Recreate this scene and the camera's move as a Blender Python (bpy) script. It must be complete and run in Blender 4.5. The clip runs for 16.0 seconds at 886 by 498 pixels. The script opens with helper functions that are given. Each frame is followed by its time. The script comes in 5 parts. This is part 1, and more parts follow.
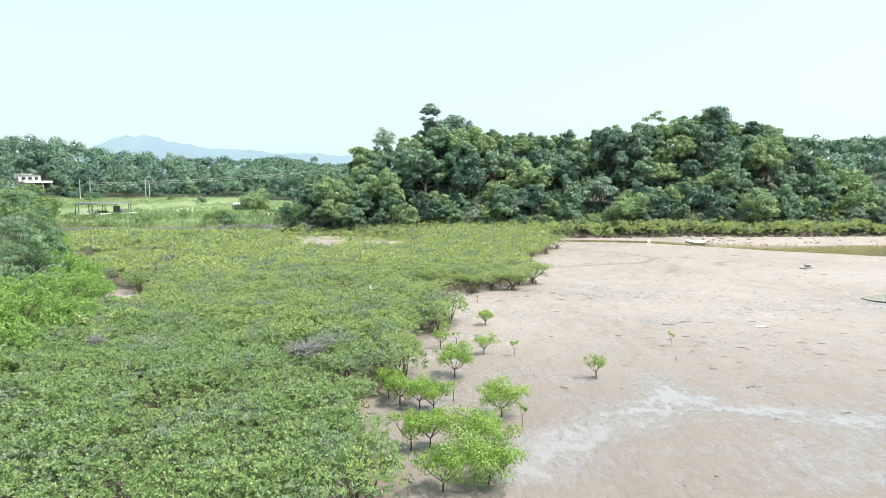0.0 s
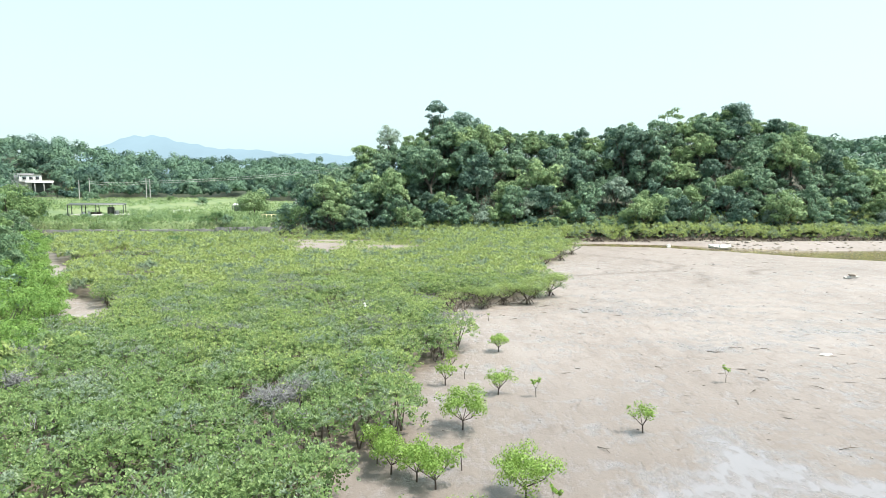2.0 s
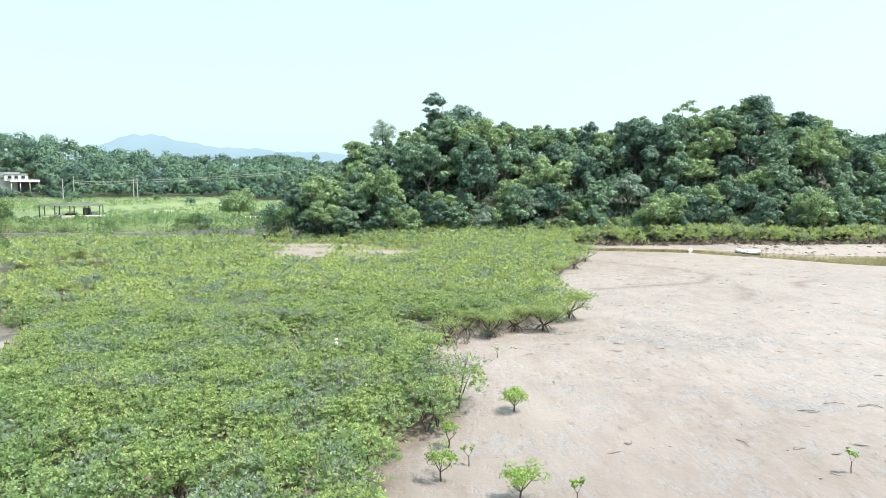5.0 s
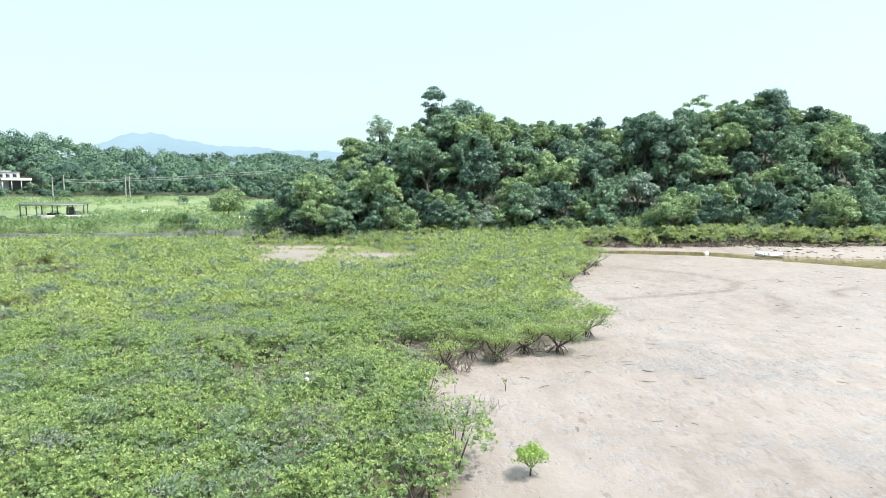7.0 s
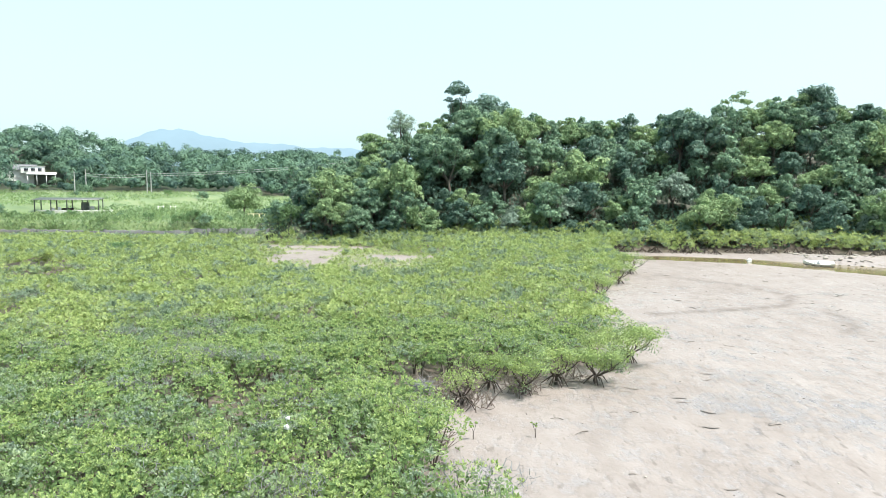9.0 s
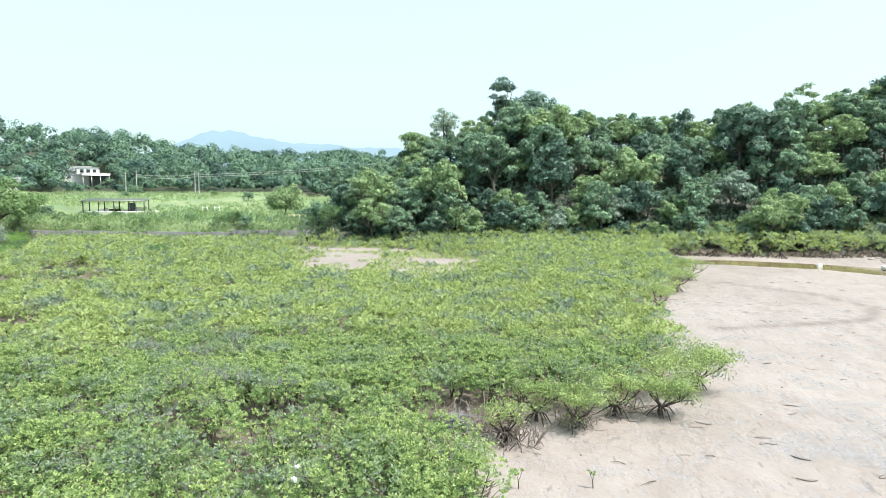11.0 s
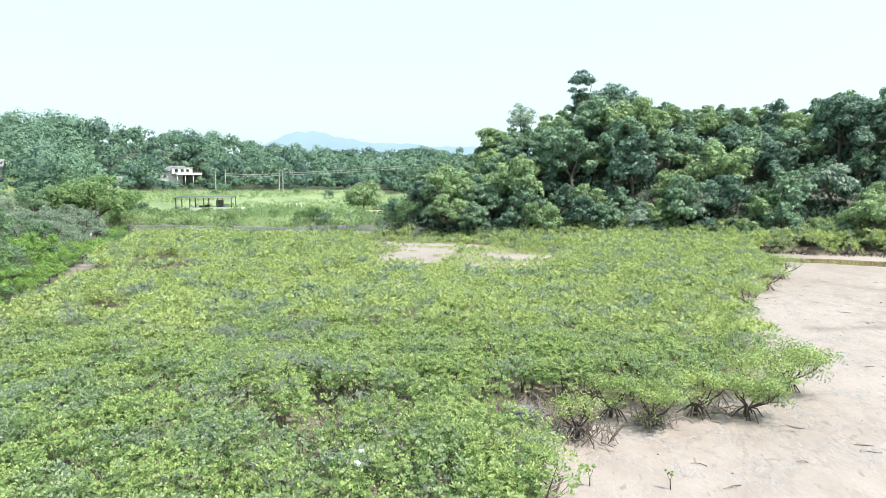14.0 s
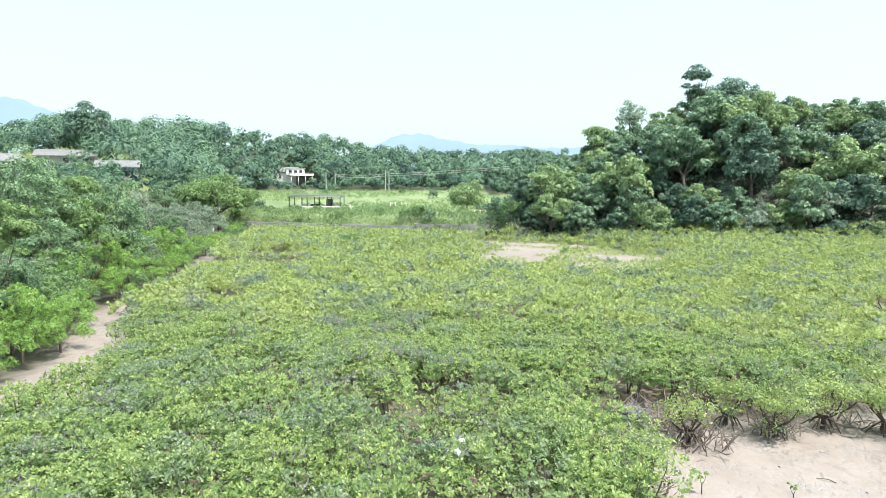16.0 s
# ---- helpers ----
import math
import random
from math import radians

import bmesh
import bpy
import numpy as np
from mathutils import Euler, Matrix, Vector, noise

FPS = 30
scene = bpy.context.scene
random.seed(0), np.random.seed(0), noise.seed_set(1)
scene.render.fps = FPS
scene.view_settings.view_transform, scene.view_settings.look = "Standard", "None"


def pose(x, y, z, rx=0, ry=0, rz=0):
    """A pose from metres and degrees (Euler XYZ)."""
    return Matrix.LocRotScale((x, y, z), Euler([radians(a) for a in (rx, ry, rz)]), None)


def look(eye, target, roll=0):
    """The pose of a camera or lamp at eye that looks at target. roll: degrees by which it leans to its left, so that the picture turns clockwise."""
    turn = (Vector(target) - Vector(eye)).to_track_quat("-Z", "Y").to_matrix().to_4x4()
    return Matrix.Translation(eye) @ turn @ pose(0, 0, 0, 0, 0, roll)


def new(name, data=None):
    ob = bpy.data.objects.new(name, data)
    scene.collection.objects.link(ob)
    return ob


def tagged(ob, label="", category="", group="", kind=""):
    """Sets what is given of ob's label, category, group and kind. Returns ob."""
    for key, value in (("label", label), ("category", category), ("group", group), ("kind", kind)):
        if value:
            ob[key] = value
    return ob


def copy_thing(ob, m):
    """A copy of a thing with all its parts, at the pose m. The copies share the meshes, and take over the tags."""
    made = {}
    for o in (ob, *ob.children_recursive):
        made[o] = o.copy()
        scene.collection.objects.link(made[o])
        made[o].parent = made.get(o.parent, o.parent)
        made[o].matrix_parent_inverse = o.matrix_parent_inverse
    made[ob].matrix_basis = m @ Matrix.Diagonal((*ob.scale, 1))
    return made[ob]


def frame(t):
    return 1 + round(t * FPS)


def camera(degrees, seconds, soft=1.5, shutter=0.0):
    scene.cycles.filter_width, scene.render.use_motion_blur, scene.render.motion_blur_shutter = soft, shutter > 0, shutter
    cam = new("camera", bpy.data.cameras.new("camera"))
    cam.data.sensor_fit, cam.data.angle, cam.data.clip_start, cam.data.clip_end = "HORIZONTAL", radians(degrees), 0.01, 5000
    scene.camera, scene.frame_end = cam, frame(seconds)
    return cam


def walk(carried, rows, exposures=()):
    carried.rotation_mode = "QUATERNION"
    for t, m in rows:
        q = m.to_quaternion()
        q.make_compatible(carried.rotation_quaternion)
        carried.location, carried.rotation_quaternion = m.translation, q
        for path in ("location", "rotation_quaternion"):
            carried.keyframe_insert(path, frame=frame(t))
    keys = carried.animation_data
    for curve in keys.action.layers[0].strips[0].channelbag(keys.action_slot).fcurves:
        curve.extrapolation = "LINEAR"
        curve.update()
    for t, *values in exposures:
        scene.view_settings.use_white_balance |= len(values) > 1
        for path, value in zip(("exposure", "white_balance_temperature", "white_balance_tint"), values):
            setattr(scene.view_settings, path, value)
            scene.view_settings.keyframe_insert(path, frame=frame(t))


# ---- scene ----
cam = camera(68.6, 16.0, 0.5)
METRES, EYE, TILT, LEAN, TURN = 25.0, 6.87, -5.3, 0.0, 0.0
ROWS = [
    (0.0, 0.0, 0.0, 0.0, 0.0, 0.0, -0.0),
    (0.5, 0.0013, 0.0479, 0.0052, 0.45, 0.01, -0.24),
    (1.0, 0.0019, 0.097, 0.0105, 0.59, 0.01, -0.26),
    (1.5, 0.0017, 0.1474, 0.016, 0.6, 0.01, -0.18),
    (2.0, 0.0016, 0.1988, 0.0219, 0.6, 0.01, -0.11),
    (2.5, 0.0022, 0.2502, 0.0275, 0.6, 0.0, -0.08),
    (3.0, 0.0029, 0.2978, 0.0329, 0.59, -0.02, -0.05),
    (3.5, 0.0035, 0.3484, 0.0385, 0.59, -0.04, -0.03),
    (4.0, 0.0036, 0.3981, 0.044, 0.57, -0.07, -0.01),
    (6.5, 0.0062, 0.6375, 0.0645, 0.6, -0.21, -0.01),
    (7.0, 0.0071, 0.682, 0.069, 0.61, -0.25, -0.01),
    (7.5, 0.0081, 0.7247, 0.0731, 0.62, -0.28, -0.0),
    (8.0, 0.009, 0.7659, 0.0775, 0.9, -0.32, -0.13),
    (8.5, 0.0097, 0.8058, 0.0815, 1.69, -0.35, -0.48),
    (9.0, 0.0104, 0.8435, 0.0849, 2.63, -0.39, -0.82),
    (11.5, 0.0094, 0.963, 0.1001, 7.52, -0.58, -0.91),
    (12.0, 0.0119, 0.9663, 0.098, 8.42, -0.65, -0.94),
    (12.5, 0.0143, 0.9684, 0.0953, 9.34, -0.71, -1.0),
    (13.0, 0.0152, 0.9699, 0.0926, 10.4, -0.74, -1.08),
    (13.5, 0.0153, 0.97, 0.0898, 11.63, -0.76, -1.17),
    (14.0, 0.0153, 0.9696, 0.0864, 13.39, -0.79, -1.32),
    (14.5, 0.0152, 0.9693, 0.083, 15.59, -0.83, -1.49),
    (15.0, 0.0148, 0.9699, 0.0809, 18.04, -0.86, -1.73),
    (15.5, 0.0137, 0.9717, 0.0784, 20.59, -0.9, -2.02),
    (16.0, 0.0121, 0.975, 0.0761, 22.39, -0.93, -2.23),
]
walk(cam, [(t, pose(0, 0, EYE, TILT, LEAN, TURN) @ pose(METRES * x, METRES * y, METRES * z, 90 + pitch, roll, yaw)) for t, x, y, z, yaw, pitch, roll in ROWS],
     [(0.0, 0.80, 6680, 10), (2.0, 0.80, 6520, 10), (5.0, 0.80, 6450, 10), (9.0, 0.82, 6350, 10), (12.5, 0.89, 6420, 10), (16.0, 0.96, 6490, 10)])

# ---- world, sun, exposure ----
SUN_EL, SUN_AZ = 63.0, 104.0          # degrees; azimuth clockwise from +y
world = bpy.data.worlds.new("sky")
scene.world = world
world.use_nodes = True
wn, wl = world.node_tree.nodes, world.node_tree.links
sky = wn.new("ShaderNodeTexSky")
sky.sky_type, sky.sun_disc = "NISHITA", False
sky.sun_elevation, sky.sun_rotation = radians(SUN_EL), radians(SUN_AZ)
sky.dust_density, sky.air_density, sky.ozone_density = 4.0, 1.0, 1.0
veil = wn.new("ShaderNodeMix")
veil.data_type = "RGBA"
veil.inputs[0].default_value = 0.45
veil.inputs[7].default_value = (7.5, 10.2, 10.3, 1)     # thin bright humid haze
wl.new(sky.outputs[0], veil.inputs[6])
wl.new(veil.outputs[2], wn["Background"].inputs[0])
wn["Background"].inputs[1].default_value = 0.104
sun_data = bpy.data.lights.new("sun", "SUN")
sun_data.energy, sun_data.angle, sun_data.color = 4.5, radians(0.6), (1.0, 0.95, 0.86)
sun = new("sun", sun_data)
_e, _a = radians(SUN_EL), radians(SUN_AZ)
sun.matrix_world = look((60 * math.sin(_a) * math.cos(_e), 60 + 60 * math.cos(_a) * math.cos(_e), 60 * math.sin(_e)), (0, 60, 0))

# ---- materials ----
def node_mat(name):
    m = bpy.data.materials.new(name)
    m.use_nodes = True
    nt = m.node_tree
    return m, nt.nodes, nt.links, nt.nodes["Principled BSDF"]


def ramp_node(n, l, source, stops):
    r = n.new("ShaderNodeValToRGB")
    while len(r.color_ramp.elements) < len(stops):
        r.color_ramp.elements.new(0.5)
    for e, (p, c) in zip(r.color_ramp.elements, stops):
        e.position, e.color = p, (*c, 1)
    l.new(source, r.inputs[0])
    return r.outputs[0]


def mixc(n, l, fac, a, b):
    m = n.new("ShaderNodeMix")
    m.data_type = "RGBA"
    for sock, v in ((m.inputs[0], fac), (m.inputs[6], a), (m.inputs[7], b)):
        if isinstance(v, (int, float)):
            sock.default_value = v
        elif isinstance(v, tuple):
            sock.default_value = (*v, 1)
        else:
            l.new(v, sock)
    return m.outputs[2]


def maths(n, l, op, a, b=0.0, c=0.0):
    m = n.new("ShaderNodeMath")
    m.operation = op
    for sock, v in zip(m.inputs, (a, b, c)):
        if isinstance(v, (int, float)):
            sock.default_value = v
        else:
            l.new(v, sock)
    return m.outputs[0]


def noise_out(n, l, scale, detail=4.0, rough=0.55, stretch=(1, 1, 1), turn=0.0):
    tc = n.new("ShaderNodeTexCoord")
    mp = n.new("ShaderNodeMapping")
    mp.inputs["Scale"].default_value = stretch
    mp.inputs["Rotation"].default_value = (0, 0, radians(turn))
    t = n.new("ShaderNodeTexNoise")
    t.inputs["Scale"].default_value, t.inputs["Detail"].default_value, t.inputs["Roughness"].default_value = scale, detail, rough
    l.new(tc.outputs["Object"], mp.inputs[0])
    l.new(mp.outputs[0], t.inputs["Vector"])
    return t.outputs[0]


def step(n, l, v, lo, hi):
    m = n.new("ShaderNodeMapRange")
    m.inputs[1].default_value, m.inputs[2].default_value = lo, hi
    l.new(v, m.inputs[0])
    return m.outputs[0]


def attr(n, name):
    a = n.new("ShaderNodeAttribute")
    a.attribute_name = name
    return a.outputs["Fac"]


def bump(n, l, height, bsdf, strength=0.3, distance=0.02):
    b = n.new("ShaderNodeBump")
    b.inputs["Strength"].default_value, b.inputs["Distance"].default_value = strength, distance
    l.new(height, b.inputs["Height"])
    l.new(b.outputs[0], bsdf.inputs["Normal"])


def leaf_mat(name, stops, gloss=0.45, glow=0.3, patch=0.0, patch_stops=None, patch_scale=0.12, cell=0.0, hold=0.5):
    """Leaves: each leaf its own shade, light through the blade. cell: for sprays, the size of the leaflets that the spray is cut into."""
    m, n, l, b = node_mat(name)
    geo = n.new("ShaderNodeNewGeometry")
    info = n.new("ShaderNodeObjectInfo")
    v = maths(n, l, "ADD", geo.outputs["Random Per Island"], maths(n, l, "MULTIPLY_ADD", info.outputs["Random"], 0.3, -0.15))
    if cell:
        tc = n.new("ShaderNodeTexCoord")
        vo = n.new("ShaderNodeTexVoronoi")
        vo.inputs["Scale"].default_value = 1 / cell
        l.new(tc.outputs["Object"], vo.inputs["Vector"])
        sep = n.new("ShaderNodeSeparateColor")
        l.new(vo.outputs["Color"], sep.inputs[0])
        v = maths(n, l, "MULTIPLY_ADD", sep.outputs[0], 0.55, maths(n, l, "MULTIPLY", v, 0.55))
    col = ramp_node(n, l, v, stops)
    if patch_stops:
        col2 = ramp_node(n, l, v, patch_stops)
        f = step(n, l, noise_out(n, l, patch_scale, 3.0), 0.5 - patch, 0.62)
        col = mixc(n, l, f, col, col2)
    l.new(col, b.inputs["Base Color"])
    b.inputs["Roughness"].default_value = gloss
    b.inputs["Specular IOR Level"].default_value = 0.12 if cell else 0.35
    tr = n.new("ShaderNodeBsdfTranslucent")
    bright = n.new("ShaderNodeHueSaturation")
    bright.inputs["Value"].default_value = 1.5
    bright.inputs["Hue"].default_value = 0.485
    l.new(col, bright.inputs["Color"])
    l.new(bright.outputs[0], tr.inputs[0])
    mx = n.new("ShaderNodeMixShader")
    mx.inputs[0].default_value = glow
    l.new(b.outputs[0], mx.inputs[1])
    l.new(tr.outputs[0], mx.inputs[2])
    last = mx.outputs[0]
    if cell:
        gap = n.new("ShaderNodeBsdfTransparent")
        cut = n.new("ShaderNodeMixShader")
        l.new(maths(n, l, "LESS_THAN", vo.outputs["Distance"], hold), cut.inputs[0])
        l.new(gap.outputs[0], cut.inputs[1])
        l.new(last, cut.inputs[2])
        last = cut.outputs[0]
    l.new(last, n["Material Output"].inputs[0])
    return m


def plain_mat(name, c1, c2, scale=3.0, rough=0.7, metal=0.0, bumps=0.3, stretch=(1, 1, 1)):
    m, n, l, b = node_mat(name)
    a = noise_out(n, l, scale, 6.0, 0.6, stretch)
    f = noise_out(n, l, scale * 9, 3.0, 0.6, stretch)
    mixv = maths(n, l, "MULTIPLY_ADD", f, 0.35, maths(n, l, "MULTIPLY", a, 0.75))
    l.new(ramp_node(n, l, mixv, [(0.3, c1), (0.75, c2)]), b.inputs["Base Color"])
    b.inputs["Roughness"].default_value, b.inputs["Metallic"].default_value = rough, metal
    bump(n, l, mixv, b, bumps)
    return m


MANGROVE_TONES = [(0.0, (0.165, 0.238, 0.090)), (0.35, (0.224, 0.310, 0.108)), (0.7, (0.285, 0.376, 0.128)), (1.0, (0.356, 0.438, 0.175))]
GREY_TONES = [(0.0, (0.110, 0.165, 0.110)), (0.5, (0.175, 0.240, 0.165)), (1.0, (0.270, 0.340, 0.245))]
mangrove_leaf = leaf_mat("mangrove_leaf", MANGROVE_TONES, 0.52, 0.35, 0.0, GREY_TONES, 0.6)
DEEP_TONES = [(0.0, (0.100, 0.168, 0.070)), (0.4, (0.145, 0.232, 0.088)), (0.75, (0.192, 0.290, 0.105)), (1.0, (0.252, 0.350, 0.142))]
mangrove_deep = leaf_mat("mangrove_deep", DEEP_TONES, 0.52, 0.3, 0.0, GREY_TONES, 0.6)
mangrove_deep_spray = leaf_mat("mangrove_deep_spray", DEEP_TONES, 0.52, 0.3, 0.0, GREY_TONES, 0.6, 0.095, 0.52)
# darker copy of the deep tones: the thicket's inside shade as colour
mangrove_inner_shade = leaf_mat("mangrove_inner_shade", [(p, tuple(0.82 * c for c in q)) for p, q in DEEP_TONES], 0.45, 0.3, cell=0.055, hold=0.52)
mangrove_spray = leaf_mat("mangrove_spray", [(p, (1.05 * q[0], 1.0 * q[1], 1.08 * q[2])) for p, q in MANGROVE_TONES], 0.52, 0.35, 0.0, GREY_TONES, 0.6, 0.095, 0.52)
bright_leaf = leaf_mat("bright_leaf", [(0.0, (0.125, 0.225, 0.045)), (0.5, (0.20, 0.325, 0.070)), (1.0, (0.29, 0.420, 0.115))], 0.5, 0.35)
bright_spray = leaf_mat("bright_spray", [(0.0, (0.098, 0.191, 0.056)), (0.5, (0.172, 0.305, 0.084)), (1.0, (0.293, 0.442, 0.132))], 0.55, 0.30, cell=0.05, hold=0.48)
bush_leaf = leaf_mat("bush_leaf", [(0.0, (0.069, 0.127, 0.067)), (0.5, (0.124, 0.215, 0.096)), (1.0, (0.222, 0.328, 0.145))], 0.55, 0.28, cell=0.055, hold=0.48)
hill_leaf = [leaf_mat("hill_leaf", [(0.0, (0.058, 0.109, 0.081)), (0.5, (0.142, 0.233, 0.152)), (1.0, (0.269, 0.387, 0.243))], 0.6, 0.16, cell=0.13, hold=0.58),
             leaf_mat("light_leaf", [(0.0, (0.078, 0.141, 0.072)), (0.5, (0.188, 0.282, 0.141)), (1.0, (0.332, 0.433, 0.213))], 0.6, 0.18, cell=0.13, hold=0.58),
             leaf_mat("dark_leaf", [(0.0, (0.042, 0.083, 0.073)), (0.5, (0.101, 0.172, 0.130)), (1.0, (0.194, 0.289, 0.211))], 0.55, 0.14, cell=0.13, hold=0.58),
             leaf_mat("grey_leaf", [(0.0, (0.094, 0.150, 0.114)), (0.5, (0.193, 0.265, 0.206)), (1.0, (0.343, 0.426, 0.349))], 0.45, 0.2, cell=0.15, hold=0.52)]
bank_leaf = [leaf_mat("bank_leaf", [(0.0, (0.053, 0.107, 0.072)), (0.5, (0.134, 0.225, 0.127)), (1.0, (0.264, 0.377, 0.206))], 0.6, 0.22, cell=0.075, hold=0.48),
             leaf_mat("bank_light", [(0.0, (0.064, 0.122, 0.055)), (0.5, (0.136, 0.222, 0.091)), (1.0, (0.237, 0.335, 0.142))], 0.6, 0.24, cell=0.10, hold=0.58),
             leaf_mat("bank_grey", [(0.0, (0.103, 0.151, 0.108)), (0.5, (0.183, 0.245, 0.176)), (1.0, (0.303, 0.368, 0.290))], 0.65, 0.25, cell=0.06, hold=0.45),
             leaf_mat("silver_leaf", [(0.0, (0.084, 0.156, 0.102)), (0.5, (0.186, 0.282, 0.198)), (1.0, (0.396, 0.504, 0.414))], 0.4, 0.15)]
far_leaf = leaf_mat("far_leaf", [(0.0, (0.078, 0.145, 0.100)), (0.5, (0.122, 0.210, 0.140)), (1.0, (0.185, 0.285, 0.185))], 0.6, 0.15, 0.06,
                    [(0.0, (0.028, 0.060, 0.062)), (0.5, (0.060, 0.115, 0.098)), (1.0, (0.115, 0.185, 0.145))], 0.11, 0.30, 0.62)
grass_blade = leaf_mat("grass_blade", [(0.0, (0.103, 0.178, 0.077)), (0.5, (0.186, 0.276, 0.118)), (1.0, (0.323, 0.391, 0.189))], 0.6, 0.3, cell=0.13, hold=0.45)
yellow_blade = leaf_mat("yellow_blade", [(0.0, (0.165, 0.233, 0.084)), (0.5, (0.262, 0.332, 0.126)), (1.0, (0.369, 0.416, 0.210))], 0.6, 0.3, cell=0.08, hold=0.42)
pale_leaf = leaf_mat("pale_leaf", [(0.0, (0.15, 0.21, 0.16)), (0.5, (0.25, 0.33, 0.25)), (1.0, (0.38, 0.46, 0.36))], 0.5, 0.35, cell=0.15, hold=0.48)
weed_leaf = leaf_mat("weed_leaf", [(0.0, (0.10, 0.175, 0.09)), (0.5, (0.19, 0.28, 0.14)), (1.0, (0.31, 0.40, 0.22))], 0.55, 0.3, cell=0.12, hold=0.5)
bark = plain_mat("bark", (0.05, 0.04, 0.032), (0.15, 0.125, 0.10), 6.0, 0.85, 0, 0.6, (3, 3, 0.6))
dark_bark = plain_mat("dark_bark", (0.03, 0.022, 0.018), (0.09, 0.07, 0.055), 8.0, 0.7, 0, 0.6)
branch_brown = plain_mat("branch_brown", (0.10, 0.08, 0.065), (0.26, 0.22, 0.19), 8.0, 0.85, 0, 0.4)
twig_grey = plain_mat("twig_grey", (0.15, 0.155, 0.16), (0.29, 0.295, 0.30), 9.0, 0.8, 0, 0.4)
wet_mud = plain_mat("wet_mud", (0.150, 0.126, 0.110), (0.225, 0.192, 0.172), 3.0, 0.5, 0, 0.5)
rock_mat = plain_mat("rock", (0.19, 0.165, 0.14), (0.38, 0.345, 0.30), 2.0, 0.85, 0, 0.7)
concrete = plain_mat("concrete", (0.22, 0.22, 0.22), (0.40, 0.40, 0.39), 1.2, 0.9, 0, 0.5)
white_paint = plain_mat("white_paint", (0.62, 0.62, 0.60), (0.82, 0.82, 0.80), 2.0, 0.5, 0, 0.15)
roof_grey = plain_mat("roof_grey", (0.11, 0.115, 0.125), (0.21, 0.215, 0.225), 1.5, 0.7, 0, 0.3)
steel_dark = plain_mat("steel_dark", (0.05, 0.065, 0.055), (0.13, 0.14, 0.12), 4.0, 0.5, 0.3, 0.2)
weathered = plain_mat("weathered_wall", (0.24, 0.245, 0.24), (0.46, 0.46, 0.45), 0.8, 0.85, 0, 0.4, (1, 1, 0.4))
old_concrete = plain_mat("old_concrete", (0.065, 0.070, 0.068), (0.155, 0.158, 0.155), 0.9, 0.92, 0, 0.7, (1, 1, 0.5))
pale_concrete = plain_mat("pale_concrete", (0.42, 0.41, 0.38), (0.62, 0.61, 0.58), 1.2, 0.9, 0, 0.4)
pole_grey = plain_mat("pole_grey", (0.28, 0.28, 0.28), (0.44, 0.44, 0.43), 3.0, 0.8, 0, 0.2)
yellow_paint = plain_mat("yellow_paint", (0.60, 0.52, 0.28), (0.76, 0.68, 0.44), 3.0, 0.6, 0, 0.2)
dark_glass = plain_mat("dark_window", (0.02, 0.025, 0.03), (0.06, 0.07, 0.08), 2.0, 0.15, 0, 0.02)


